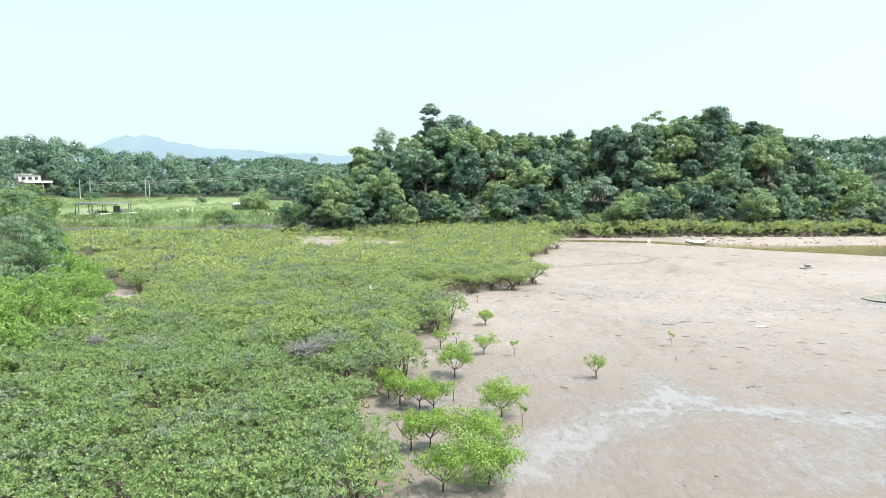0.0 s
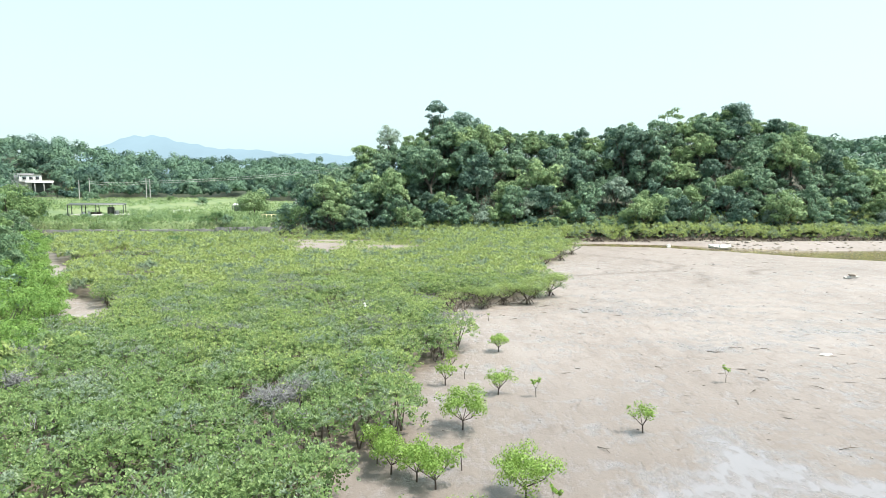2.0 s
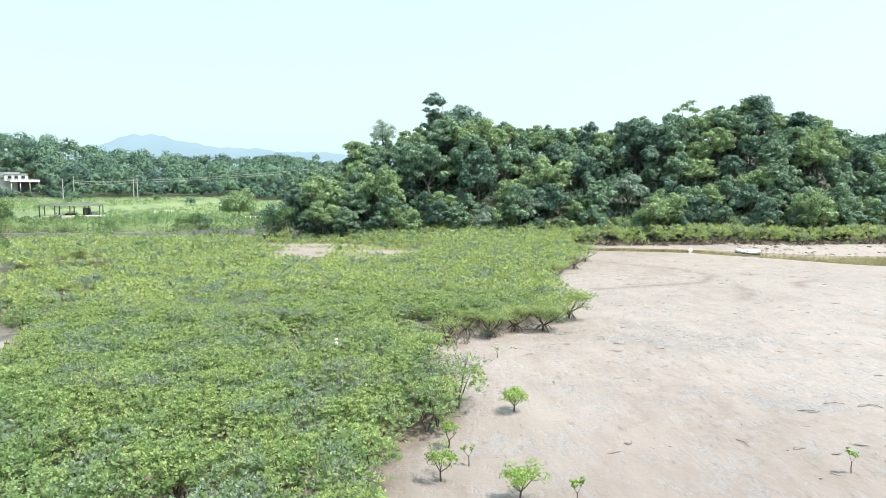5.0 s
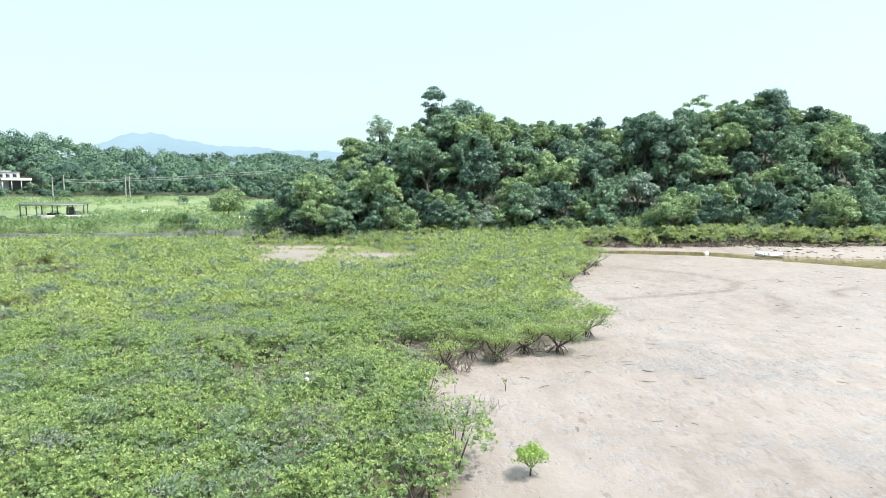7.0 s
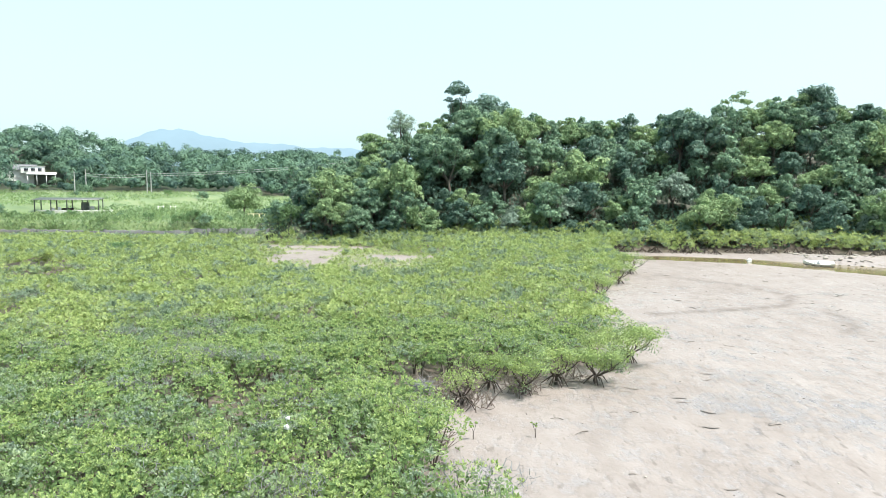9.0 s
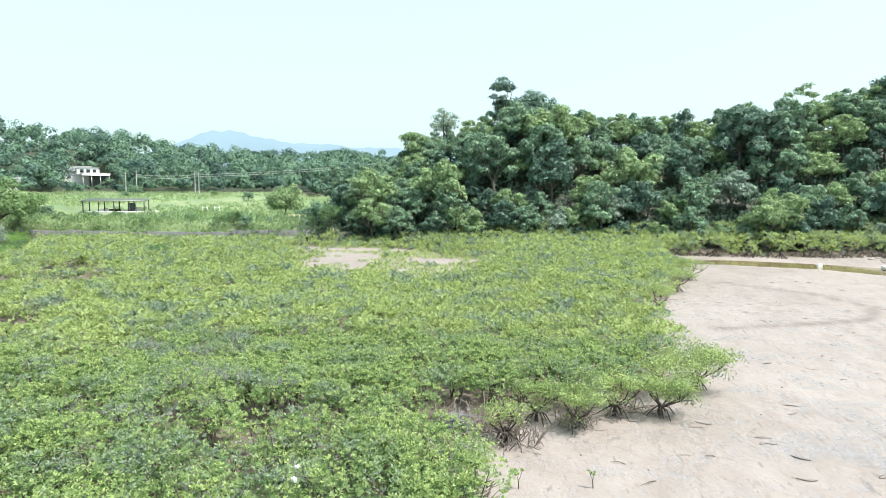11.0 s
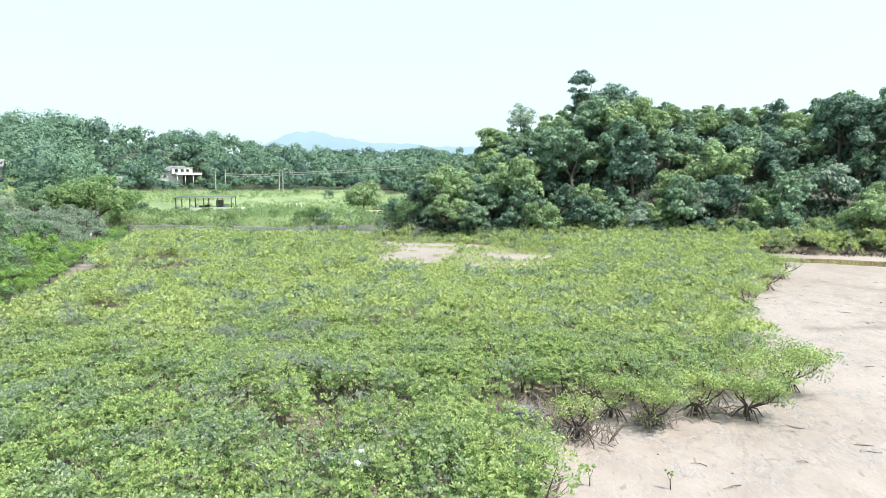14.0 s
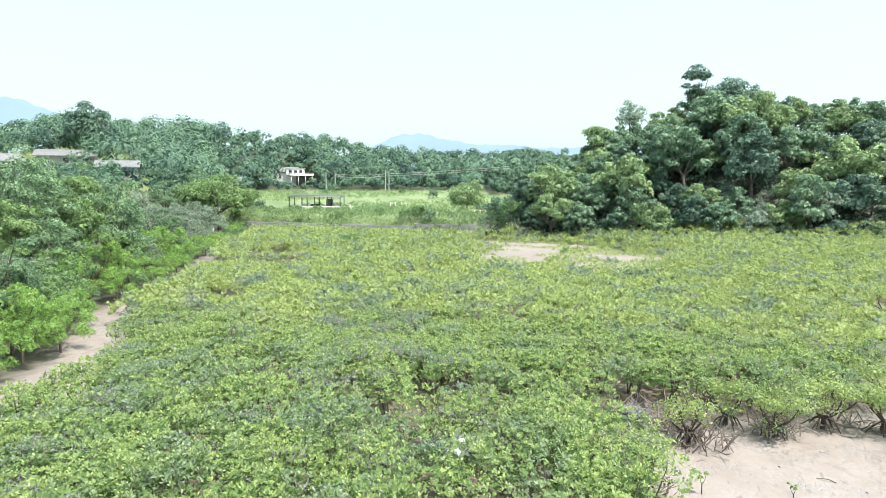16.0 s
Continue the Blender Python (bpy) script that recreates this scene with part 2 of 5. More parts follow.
def ground_mat():
    m, n, l, b = node_mat("ground")
    big = noise_out(n, l, 0.09, 5.0)
    mid = noise_out(n, l, 0.8, 6.0, 0.6, (1.25, 0.6, 1), 35)
    fine = noise_out(n, l, 6.0, 5.0, 0.65, (1.1, 0.85, 1), 20)
    mud = ramp_node(n, l, maths(n, l, "MULTIPLY_ADD", mid, 0.5, maths(n, l, "MULTIPLY", big, 0.5)), [(0.34, (0.205, 0.173, 0.155)), (0.5, (0.258, 0.224, 0.206)), (0.66, (0.300, 0.267, 0.252))])
    mud = mixc(n, l, maths(n, l, "MULTIPLY", step(n, l, fine, 0.42, 0.70), 0.30), mud, (0.19, 0.155, 0.133))
    # mud colour darkens towards the near end
    mud = mixc(n, l, maths(n, l, "MULTIPLY", attr(n, "near_dark"), 0.7), mud, (0.13, 0.11, 0.098))
    streak = step(n, l, noise_out(n, l, 1.3, 5.0, 0.62, (1.5, 0.5, 1), 40), 0.61, 0.68)
    mud = mixc(n, l, maths(n, l, "MULTIPLY", streak, 0.38), mud, (0.14, 0.112, 0.095))
    # thin winding runnels
    for sc, turn in ((0.32, 0), (0.55, 70)):
        ridge = maths(n, l, "ABSOLUTE", maths(n, l, "SUBTRACT", noise_out(n, l, sc, 5.0, 0.62, (1, 0.8, 1), turn), 0.5))
        line = maths(n, l, "SUBTRACT", 1.0, step(n, l, ridge, 0.004, 0.024))
        here = step(n, l, noise_out(n, l, 0.11, 2.0, 0.5, (1, 1, 1), turn + 20), 0.5, 0.58)
        mud = mixc(n, l, maths(n, l, "MULTIPLY", maths(n, l, "MULTIPLY", line, here), 0.30), mud, (0.12, 0.098, 0.085))
    track = attr(n, "track")
    mud = mixc(n, l, maths(n, l, "MULTIPLY", track, 0.7), mud, (0.115, 0.09, 0.075))
    wetn = noise_out(n, l, 0.5, 8.0, 0.68, (0.8, 1.3, 1), -15)
    wetf = noise_out(n, l, 2.4, 5.0, 0.6, (1.3, 0.6, 1), 30)
    wets = maths(n, l, "ADD", maths(n, l, "MULTIPLY_ADD", wetf, 0.8, wetn), maths(n, l, "MULTIPLY_ADD", attr(n, "wet"), 0.34, -0.36))
    wet = step(n, l, wets, 0.54, 0.87)
    pits = step(n, l, noise_out(n, l, 2.2, 2.5, 0.5, (1.6, 0.55, 1), -30), 0.64, 0.70)
    mud = mixc(n, l, maths(n, l, "MULTIPLY", pits, 0.55), mud, (0.12, 0.097, 0.083))
    # wet streaks; the sky's sheen is also painted in as paler, bluer mud
    mud = mixc(n, l, maths(n, l, "MULTIPLY", wet, 0.5), mud, (0.265, 0.265, 0.295))
    grassc = ramp_node(n, l, noise_out(n, l, 0.25, 6.0), [(0.3, (0.10, 0.155, 0.060)), (0.5, (0.155, 0.21, 0.085)), (0.64, (0.20, 0.235, 0.105)), (0.75, (0.27, 0.25, 0.16))])
    col = mixc(n, l, attr(n, "grass"), mud, grassc)
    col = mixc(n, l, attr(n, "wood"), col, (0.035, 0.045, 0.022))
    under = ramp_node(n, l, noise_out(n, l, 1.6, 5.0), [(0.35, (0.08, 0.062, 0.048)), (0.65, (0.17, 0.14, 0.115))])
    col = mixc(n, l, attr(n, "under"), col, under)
    l.new(col, b.inputs["Base Color"])
    r = n.new("ShaderNodeMix")
    r.inputs[2].default_value, r.inputs[3].default_value = 0.6, 0.05
    dry = maths(n, l, "SUBTRACT", 1.0, maths(n, l, "MAXIMUM", attr(n, "grass"), maths(n, l, "MAXIMUM", attr(n, "wood"), attr(n, "under"))))
    l.new(maths(n, l, "MULTIPLY", wet, dry), r.inputs[0])
    l.new(r.outputs[0], b.inputs["Roughness"])
    hgt = maths(n, l, "MULTIPLY_ADD", mid, 0.6, maths(n, l, "MULTIPLY", fine, 0.25))
    hgt = maths(n, l, "MULTIPLY", hgt, maths(n, l, "SUBTRACT", 1.0, wet))
    bump(n, l, hgt, b, 0.6, 0.14)
    return m


def water_mat():
    m, n, l, b = node_mat("brown_water")
    l.new(ramp_node(n, l, noise_out(n, l, 0.3, 3.0), [(0.3, (0.13, 0.105, 0.05)), (0.7, (0.20, 0.16, 0.085))]), b.inputs["Base Color"])
    b.inputs["Roughness"].default_value = 0.12
    bump(n, l, noise_out(n, l, 3.0, 3.0, 0.5, (0.6, 1.4, 1)), b, 0.12, 0.03)
    return m


# emissive backdrop: haze and daylight are put into the glowing colour
def glow_backdrop_mat(name, colour, strength):
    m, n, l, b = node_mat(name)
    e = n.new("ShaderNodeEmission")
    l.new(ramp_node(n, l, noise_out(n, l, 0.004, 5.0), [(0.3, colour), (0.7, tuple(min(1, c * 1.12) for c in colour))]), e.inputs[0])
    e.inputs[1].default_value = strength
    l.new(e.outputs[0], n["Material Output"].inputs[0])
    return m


# ---- geometry helpers ----
def rng_of(seed):
    return np.random.default_rng(seed)


def unit(v):
    return v / np.maximum(np.linalg.norm(v, axis=-1, keepdims=True), 1e-9)


def mesh_np(name, V, Q, smooth=False):
    me = bpy.data.meshes.new(name)
    V, Q = np.asarray(V, np.float32), np.asarray(Q, np.int32)
    me.vertices.add(len(V))
    me.vertices.foreach_set("co", V.ravel())
    me.loops.add(Q.size)
    me.loops.foreach_set("vertex_index", Q.ravel())
    me.polygons.add(len(Q))
    me.polygons.foreach_set("loop_start", np.arange(0, Q.size, Q.shape[1], dtype=np.int32))
    me.update(calc_edges=True)
    if smooth:
        me.polygons.foreach_set("use_smooth", np.ones(len(Q), bool))
    return me


def part(name, geo, material, parent=None, label="", smooth=False):
    """One mesh object of a bmesh or of (vertices, quads), under parent."""
    if isinstance(geo, tuple):
        me = mesh_np(name, *geo, smooth=smooth)
    else:
        me = bpy.data.meshes.new(name)
        geo.to_mesh(me)
        geo.free()
        if smooth:
            for p in me.polygons:
                p.use_smooth = True
    me.materials.append(material)
    ob = new(name, me)
    if parent:
        ob.parent = parent
    return tagged(ob, label)


def empty(name, m=None):
    ob = new(name)
    ob.empty_display_size = 0.3
    if m is not None:
        ob.matrix_basis = m
    return ob


def join(*geos):
    Vs, Qs, k = [], [], 0
    for V, Q in geos:
        Vs.append(np.asarray(V, float).reshape(-1, 3))
        Qs.append(np.asarray(Q, int).reshape(-1, 4) + k)
        k += len(Vs[-1])
    return np.concatenate(Vs), np.concatenate(Qs)


def tube(points, radii, sides=6):
    P = np.asarray(points, float)
    R = np.asarray(radii, float) * np.ones(len(P))
    T = unit(np.gradient(P, axis=0))
    ref = np.where(np.abs(T[:, 2:3]) < 0.9, [[0, 0, 1.0]], [[1.0, 0, 0]])
    A = unit(np.cross(T, ref))
    B = np.cross(T, A)
    ang = np.linspace(0, 2 * np.pi, sides, endpoint=False)
    V = P[:, None] + R[:, None, None] * (np.cos(ang)[None, :, None] * A[:, None] + np.sin(ang)[None, :, None] * B[:, None])
    i, j = np.meshgrid(np.arange(len(P) - 1), np.arange(sides), indexing="ij")
    a, b = i * sides + j, i * sides + (j + 1) % sides
    Q = np.stack([a, b, b + sides, a + sides], -1).reshape(-1, 4)
    return V.reshape(-1, 3), Q


def box(x0, y0, z0, x1, y1, z1):
    V = [(x, y, z) for z in (z0, z1) for y in (y0, y1) for x in (x0, x1)]
    Q = [(0, 2, 3, 1), (4, 5, 7, 6), (0, 1, 5, 4), (2, 6, 7, 3), (0, 4, 6, 2), (1, 3, 7, 5)]
    return np.array(V, float), np.array(Q)


def soft_box(x0, y0, z0, x1, y1, z1, b=0.02):
    bm = bmesh.new()
    bmesh.ops.create_cube(bm, size=1)
    bmesh.ops.scale(bm, vec=(x1 - x0, y1 - y0, z1 - z0), verts=bm.verts)
    bmesh.ops.translate(bm, vec=((x0 + x1) / 2, (y0 + y1) / 2, (z0 + z1) / 2), verts=bm.verts)
    bmesh.ops.bevel(bm, geom=bm.edges[:], offset=b, segments=1, affect="EDGES")
    return bm


def leaves(P, A, L, W, rng, fold=0.18, face=None, loose=0.5):
    """Pointed leaf blades: centre P, long axis A, length L, width W; the upper side turned towards face."""
    n = len(P)
    A = unit(A)
    if face is None:
        N = unit(np.cross(A, rng.normal(size=(n, 3))))
    else:
        F = face + rng.normal(scale=loose, size=(n, 3))
        N = unit(F - (F * A).sum(1, keepdims=True) * A)
    B = np.cross(N, A)
    L, W = np.broadcast_to(L, n)[:, None], np.broadcast_to(W, n)[:, None]
    V = np.stack([P - A * L / 2, P + B * W / 2 + N * W * fold + A * L * 0.08, P + A * L / 2, P - B * W / 2 + N * W * fold + A * L * 0.08], 1)
    return V.reshape(-1, 3), np.arange(4 * n).reshape(-1, 4)


def sphere_dirs(n, rng, zmin=-1.0):
    z = rng.uniform(zmin, 1, n)
    a = rng.uniform(0, 2 * np.pi, n)
    s = np.sqrt(1 - z * z)
    return np.stack([s * np.cos(a), s * np.sin(a), z], -1)


def crown_leaves(lobes, n, size, rng, flat=0.85, up=0.3, slim=0.55, shell=0.35, low=-0.3, loose=0.25):
    """A crown of leaf clumps on many overlapping lobes (x, y, z, r)."""
    lobes = np.asarray(lobes, float)
    w = lobes[:, 3] ** 2
    pick = rng.choice(len(lobes), n, p=w / w.sum())
    D = sphere_dirs(n, rng, low)
    r = lobes[pick, 3] * (1 - shell * rng.random(n) ** 1.6) * rng.uniform(0.92, 1.12, n)
    P = lobes[pick, :3] + D * r[:, None] * [1, 1, flat]
    tang = unit(np.cross(D, rng.normal(size=(n, 3))))
    A = tang + 0.15 * D + [0, 0, (up - 0.15) * 0.5] + rng.normal(scale=0.15, size=(n, 3))
    s = size * rng.uniform(0.65, 1.35, n)
    return leaves(P, A, s, s * slim, rng, 0.18, D + [0, 0, 0.3], loose)


# ---- the plan ----
EDGE = [(-0.6, -30), (-0.6, 14), (-1.1, 16), (-1.9, 17.6), (-2.5, 19.9), (-2.0, 20.9), (-0.75, 21.8), (-0.65, 23.4), (-1.5, 24.6), (-0.9, 25.8), (-0.7, 27.6), (-0.8, 28.8), (0.1, 30.5), (0.85, 31.5), (0.9, 34.5), (0.1, 36.5), (-0.7, 38.6), (-0.5, 41.6), (0.9, 43.1),
        (3.6, 44.8), (6.0, 47.2), (7.1, 52), (7.6, 59), (10.5, 67.7), (13.0, 73.5), (13.4, 82), (13.8, 88.5), (16, 91.2), (27, 91.0), (40, 90.6), (55, 92), (90, 96)]
LEFT = [(-15, -30), (-15, 15), (-17.8, 30), (-17.6, 34.6), (-16.2, 36.6), (-16.6, 38.2), (-18.4, 40.6), (-22.0, 44.0), (-25.6, 47.2), (-26.6, 50), (-31.4, 58.8), (-37.6, 66.4), (-46.2, 81.8), (-56, 94), (-60, 96)]
SHORE = [(-14, 15), (-15, 25), (-17.5, 34), (-19.3, 37.2), (-20.3, 40.1), (-26.3, 45.6), (-27.4, 49), (-32.5, 59), (-38.6, 67), (-47, 82), (-58, 96), (-66, 103)]


def inside(poly, X, Y):
    poly = np.asarray(poly, float)
    c = np.zeros(X.shape, bool)
    for (x0, y0), (x1, y1) in zip(poly, np.roll(poly, -1, 0)):
        hit = ((y0 > Y) != (y1 > Y)) & (X < (x1 - x0) * (Y - y0) / (y1 - y0 + 1e-12) + x0)
        c ^= hit
    return c


def line_dist(line, X, Y):
    """Distance to a polyline."""
    d = np.full(np.shape(X), 1e9)
    line = np.asarray(line, float)
    for a, b in zip(line[:-1], line[1:]):
        e = b - a
        k = np.clip(((X - a[0]) * e[0] + (Y - a[1]) * e[1]) / (e @ e), 0, 1)
        d = np.minimum(d, np.hypot(X - a[0] - k * e[0], Y - a[1] - k * e[1]))
    return d


PAN = [(-28, 91.5), (-21, 84), (-18, 75), (-15.5, 69), (-11, 69.5), (-6.5, 68.5), (-2.6, 70.5), (-2.0, 78), (-1.6, 84.5), (-7, 87), (-10, 92), (-14, 93.8), (-26, 94)]
BACK = [(90, 103), (20, 101), (8, 100), (-14, 99), (-24, 96.6), (-60, 95.4), (-68, 96)]
MANGROVE = EDGE + BACK + LEFT[::-1]
CHANNEL = [(12, 88.0), (20, 86.8), (27, 84.6), (32, 81.8), (36, 78.4), (42, 75.2), (50, 73.0), (62, 72.0), (90, 66.5), (200, 48)]
CREST = np.array([(-60, 0), (-30, 0), (-26, 0.6), (-22, 2.2), (-18, 5.5), (-14, 8.4), (-9, 9.0), (-5, 11.4), (-1.5, 14.0), (6, 13.8), (12, 12.4), (17, 11.6), (26, 11.8), (31, 12.3), (37, 12.7), (42, 14.2), (48, 15.8), (53, 15.2), (58, 13.3), (63, 10.2), (67, 5.6), (71, 1.6), (75, 0), (90, 0)])
SKY_L = np.array([(-4, 20), (6, 20), (9.9, 20), (13.4, 21), (18, 20), (21.6, 19), (28, 22.0), (31.5, 26), (38, 28), (44, 32), (50, 36), (54, 34), (57, 29), (64, 27), (80, 30), (95, 18), (110, 0)])


def sstep(v):
    v = np.clip(v, 0, 1)
    return v * v * (3 - 2 * v)


def far_rise(X, Y):
    """The wooded ridge round the back of the fields."""
    R = np.hypot(X, Y - 24)
    az = np.degrees(np.arctan2(-X, Y - 24))
    k = sstep((az - 38) / 10)
    rc = 330 - 100 * k
    tall = 6.5 + (np.interp(az, SKY_L[:, 0], SKY_L[:, 1], left=6.5, right=6.5) - 6.5) * rc / 325
    top = np.maximum(tall - 10.2 - 2.6 * k, 0)
    start = 250 - 145 * k
    return top * sstep((R - start) / (rc - start)) * (1 - 0.7 * sstep((R - rc - 20) / 150))


def ground_z(X, Y):
    X, Y = np.asarray(X, float), np.asarray(Y, float)
    crest = np.interp(X, CREST[:, 0], CREST[:, 1])
    z = crest * sstep((Y - 96) / 22) * (1 - sstep((Y - 122) / 40))
    z = z + far_rise(X, Y)
    land = sstep((Y - 96.2) / 2.5) * sstep((-16 - X) / 6)
    z = z + land * 2.1 + land * 0.6 * sstep((Y - 140) / 90)
    leftbank = sstep((line_dist(SHORE, X, Y) - 1) / 10) * (X < np.interp(Y, [p[1] for p in SHORE], [p[0] for p in SHORE]))
    z = z + leftbank * 1.2
    d2 = np.hypot((X - 150) / 95, (Y - 215) / 60)
    z = z + 16.0 * sstep(1.25 - d2)
    half = np.interp(X, [12, 27, 36, 50, 80], [1.3, 2.4, 3.6, 7.0, 12])
    dip = sstep(1 - line_dist(CHANNEL, X, Y) / (half * 1.5))
    bank = sstep((X - 28) / 8) * np.exp(-((Y - np.interp(X, [28, 40, 60, 90], [88, 85, 87, 83])) / 4.0) ** 2)
    z = z - 0.55 * dip + 0.45 * bank * (1 - dip)
    z = z + 0.05 * np.sin(X * 0.35 + 1.3 * np.sin(Y * 0.21)) * np.sin(Y * 0.4) * (Y < 92)
    return z


# ---- setting ----
def build_ground():
    def axis(lo, a, b, hi, fine, mid):
        dense = np.arange(a, b, fine)
        down = a - np.cumsum(mid * 1.13 ** np.arange(60))
        upw = b + np.cumsum(mid * 1.13 ** np.arange(60)) - mid + fine
        return np.concatenate([down[down > lo][::-1], dense, upw[upw < hi]])
    xs, ys = axis(-4000, -34, 66, 4000, 0.62, 0.9), axis(-3000, 12, 104, 4500, 0.62, 0.9)
    X, Y = np.meshgrid(xs, ys)
    Z = ground_z(X, Y)
    fine = 0.03 * np.sin(X * 2.1 + np.sin(Y * 1.7) * 1.5) * np.sin(Y * 2.6 + np.sin(X * 1.1))
    Z = Z + fine * (Y < 104) * 0.5
    ny, nx = X.shape
    i, j = np.meshgrid(np.arange(ny - 1), np.arange(nx - 1), indexing="ij")
    a = i * nx + j
    Q = np.stack([a, a + 1, a + nx + 1, a + nx], -1).reshape(-1, 4)
    me = mesh_np("ground", np.stack([X, Y, Z], -1).reshape(-1, 3), Q, True)
    R = np.hypot(X, Y - 24)
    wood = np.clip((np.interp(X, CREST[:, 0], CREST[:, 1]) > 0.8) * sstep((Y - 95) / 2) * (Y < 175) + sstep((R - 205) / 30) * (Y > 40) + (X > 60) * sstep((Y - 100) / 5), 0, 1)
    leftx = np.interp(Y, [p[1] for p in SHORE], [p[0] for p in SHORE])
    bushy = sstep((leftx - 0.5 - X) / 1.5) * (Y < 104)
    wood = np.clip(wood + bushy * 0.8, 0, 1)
    grass = np.clip(sstep((Y - 96.3) / 1.0) * (X < -14), 0, 1) * (1 - wood)
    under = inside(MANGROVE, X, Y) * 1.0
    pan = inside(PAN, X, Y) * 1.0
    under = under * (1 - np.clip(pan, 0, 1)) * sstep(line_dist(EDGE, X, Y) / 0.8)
    wet = np.exp(-line_dist([(2, 15.5), (4.5, 18.5), (7.4, 20.2), (10, 19.2), (14, 18.5), (20, 20)], X, Y) ** 2 / 1.1) + 0.9 * np.exp(-(((X - 7.6) / 0.7) ** 2 + ((Y - 22.4) / 1.5) ** 2))
    wet = wet + 0.55 * np.exp(-line_dist([(9, 15.5), (14, 15.2), (20, 16.5), (26, 18)], X, Y) ** 2 / 1.6) + 0.4 * np.exp(-line_dist([(11, 33.5), (14.2, 34.9), (17.9, 36.1), (23, 37)], X, Y) ** 2 / 1.2) + 0.2 * np.exp(-line_dist([(8, 43), (13, 41), (18, 38)], X, Y) ** 2 / 3.0) + 0.75 * np.exp(-((X - 27) / 2.5) ** 2 - ((Y - 38) / 3.0) ** 2) + 0.15 * np.exp(-((X - 11.5) / 4) ** 2 - ((Y - 42.5) / 3) ** 2) - 0.35 * sstep((Y - 60) / 20)
    track = np.exp(-line_dist([(10, 57), (15, 58.5), (19, 60.5), (21, 64), (19, 69), (15, 73)], X, Y) ** 2 / 0.10)
    track = np.maximum(track, np.exp(-line_dist([(21, 60), (20, 55), (18.5, 53)], X, Y) ** 2 / 0.08))
    track = np.maximum(track, np.exp(-line_dist([(25.2, 58.2), (25.8, 60.4), (28.2, 61.6)], X, Y) ** 2 / 0.12))
    # 1 at the near end of the mudflat, fading to 0 further out
    near_dark = 1 - sstep((Y - 15) / 26)
    for key, val in (("near_dark", near_dark), ("grass", grass), ("wood", wood), ("under", under), ("wet", np.clip(wet, -0.5, 1.0)), ("track", track)):
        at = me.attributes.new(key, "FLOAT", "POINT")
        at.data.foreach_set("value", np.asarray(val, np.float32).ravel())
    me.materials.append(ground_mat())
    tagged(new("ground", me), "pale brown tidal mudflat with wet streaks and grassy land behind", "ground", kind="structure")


def build_water():
    half = [1.3, 1.8, 2.4, 3.0, 3.7, 5.0, 7.0, 9.0, 14, 60]
    C = np.array(CHANNEL, float)
    T = unit(np.gradient(C, axis=0))
    N = np.stack([-T[:, 1], T[:, 0]], -1)
    h = np.array(half)[:, None] * 1.6
    A, B = C + N * h, C - N * h
    V = np.concatenate([np.c_[A, np.full(len(A), -0.12)], np.c_[B, np.full(len(B), -0.12)]])
    n = len(C)
    Q = [(i, i + n, i + n + 1, i + 1) for i in range(n - 1)]
    tagged(part("water", (V, np.array(Q)), water_mat()), "shallow brown tidal channel along the rocky shore", "water", kind="structure")


def build_mountains():
    far = glow_backdrop_mat("far_haze", (0.30, 0.435, 0.505), 1.0)
    def ridge(name, R, prof):
        az = np.radians(np.linspace(prof[0][0], prof[-1][0], 160))
        top = np.interp(np.degrees(az), [p[0] for p in prof], [p[1] for p in prof])
        top = top + (np.sin(az * 310) * 0.010 + np.sin(az * 137 + 1) * 0.014) * top
        ks = np.linspace(0, 1, 8)
        V = [(-math.sin(a) * (R + 400 * k), 24 + math.cos(a) * (R + 400 * k), -20 + (t + 20) * math.sin(k * math.pi / 2)) for a, t in zip(az, top) for k in ks]
        i, j = np.meshgrid(np.arange(159), np.arange(7), indexing="ij")
        q = i * 8 + j
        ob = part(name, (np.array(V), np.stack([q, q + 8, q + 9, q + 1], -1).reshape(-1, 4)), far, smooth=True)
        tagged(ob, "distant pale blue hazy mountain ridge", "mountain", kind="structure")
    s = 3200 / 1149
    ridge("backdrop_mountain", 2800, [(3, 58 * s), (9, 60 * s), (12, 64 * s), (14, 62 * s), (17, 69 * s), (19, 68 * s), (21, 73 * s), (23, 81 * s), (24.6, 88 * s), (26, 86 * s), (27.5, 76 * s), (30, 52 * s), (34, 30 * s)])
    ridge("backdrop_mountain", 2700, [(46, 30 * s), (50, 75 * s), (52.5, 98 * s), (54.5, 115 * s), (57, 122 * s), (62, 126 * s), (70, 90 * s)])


def build_pool():
    rng = rng_of(15)
    a = np.linspace(0, 2 * np.pi, 40, endpoint=False)
    r = 3.2 + 0.5 * np.sin(3 * a + 1) + 0.35 * np.sin(5 * a) + rng.normal(scale=0.08, size=40)
    bm = bmesh.new()
    bm.faces.new([bm.verts.new((30.4 + 1.25 * q * math.cos(t), 38.6 + q * math.sin(t), 0.055)) for q, t in zip(r, a)])
    tagged(part("water_pool", bm, water_mat()), "shallow bright pool of water on the mud", "water", kind="structure")


build_pool()
build_ground()
build_water()
build_mountains()


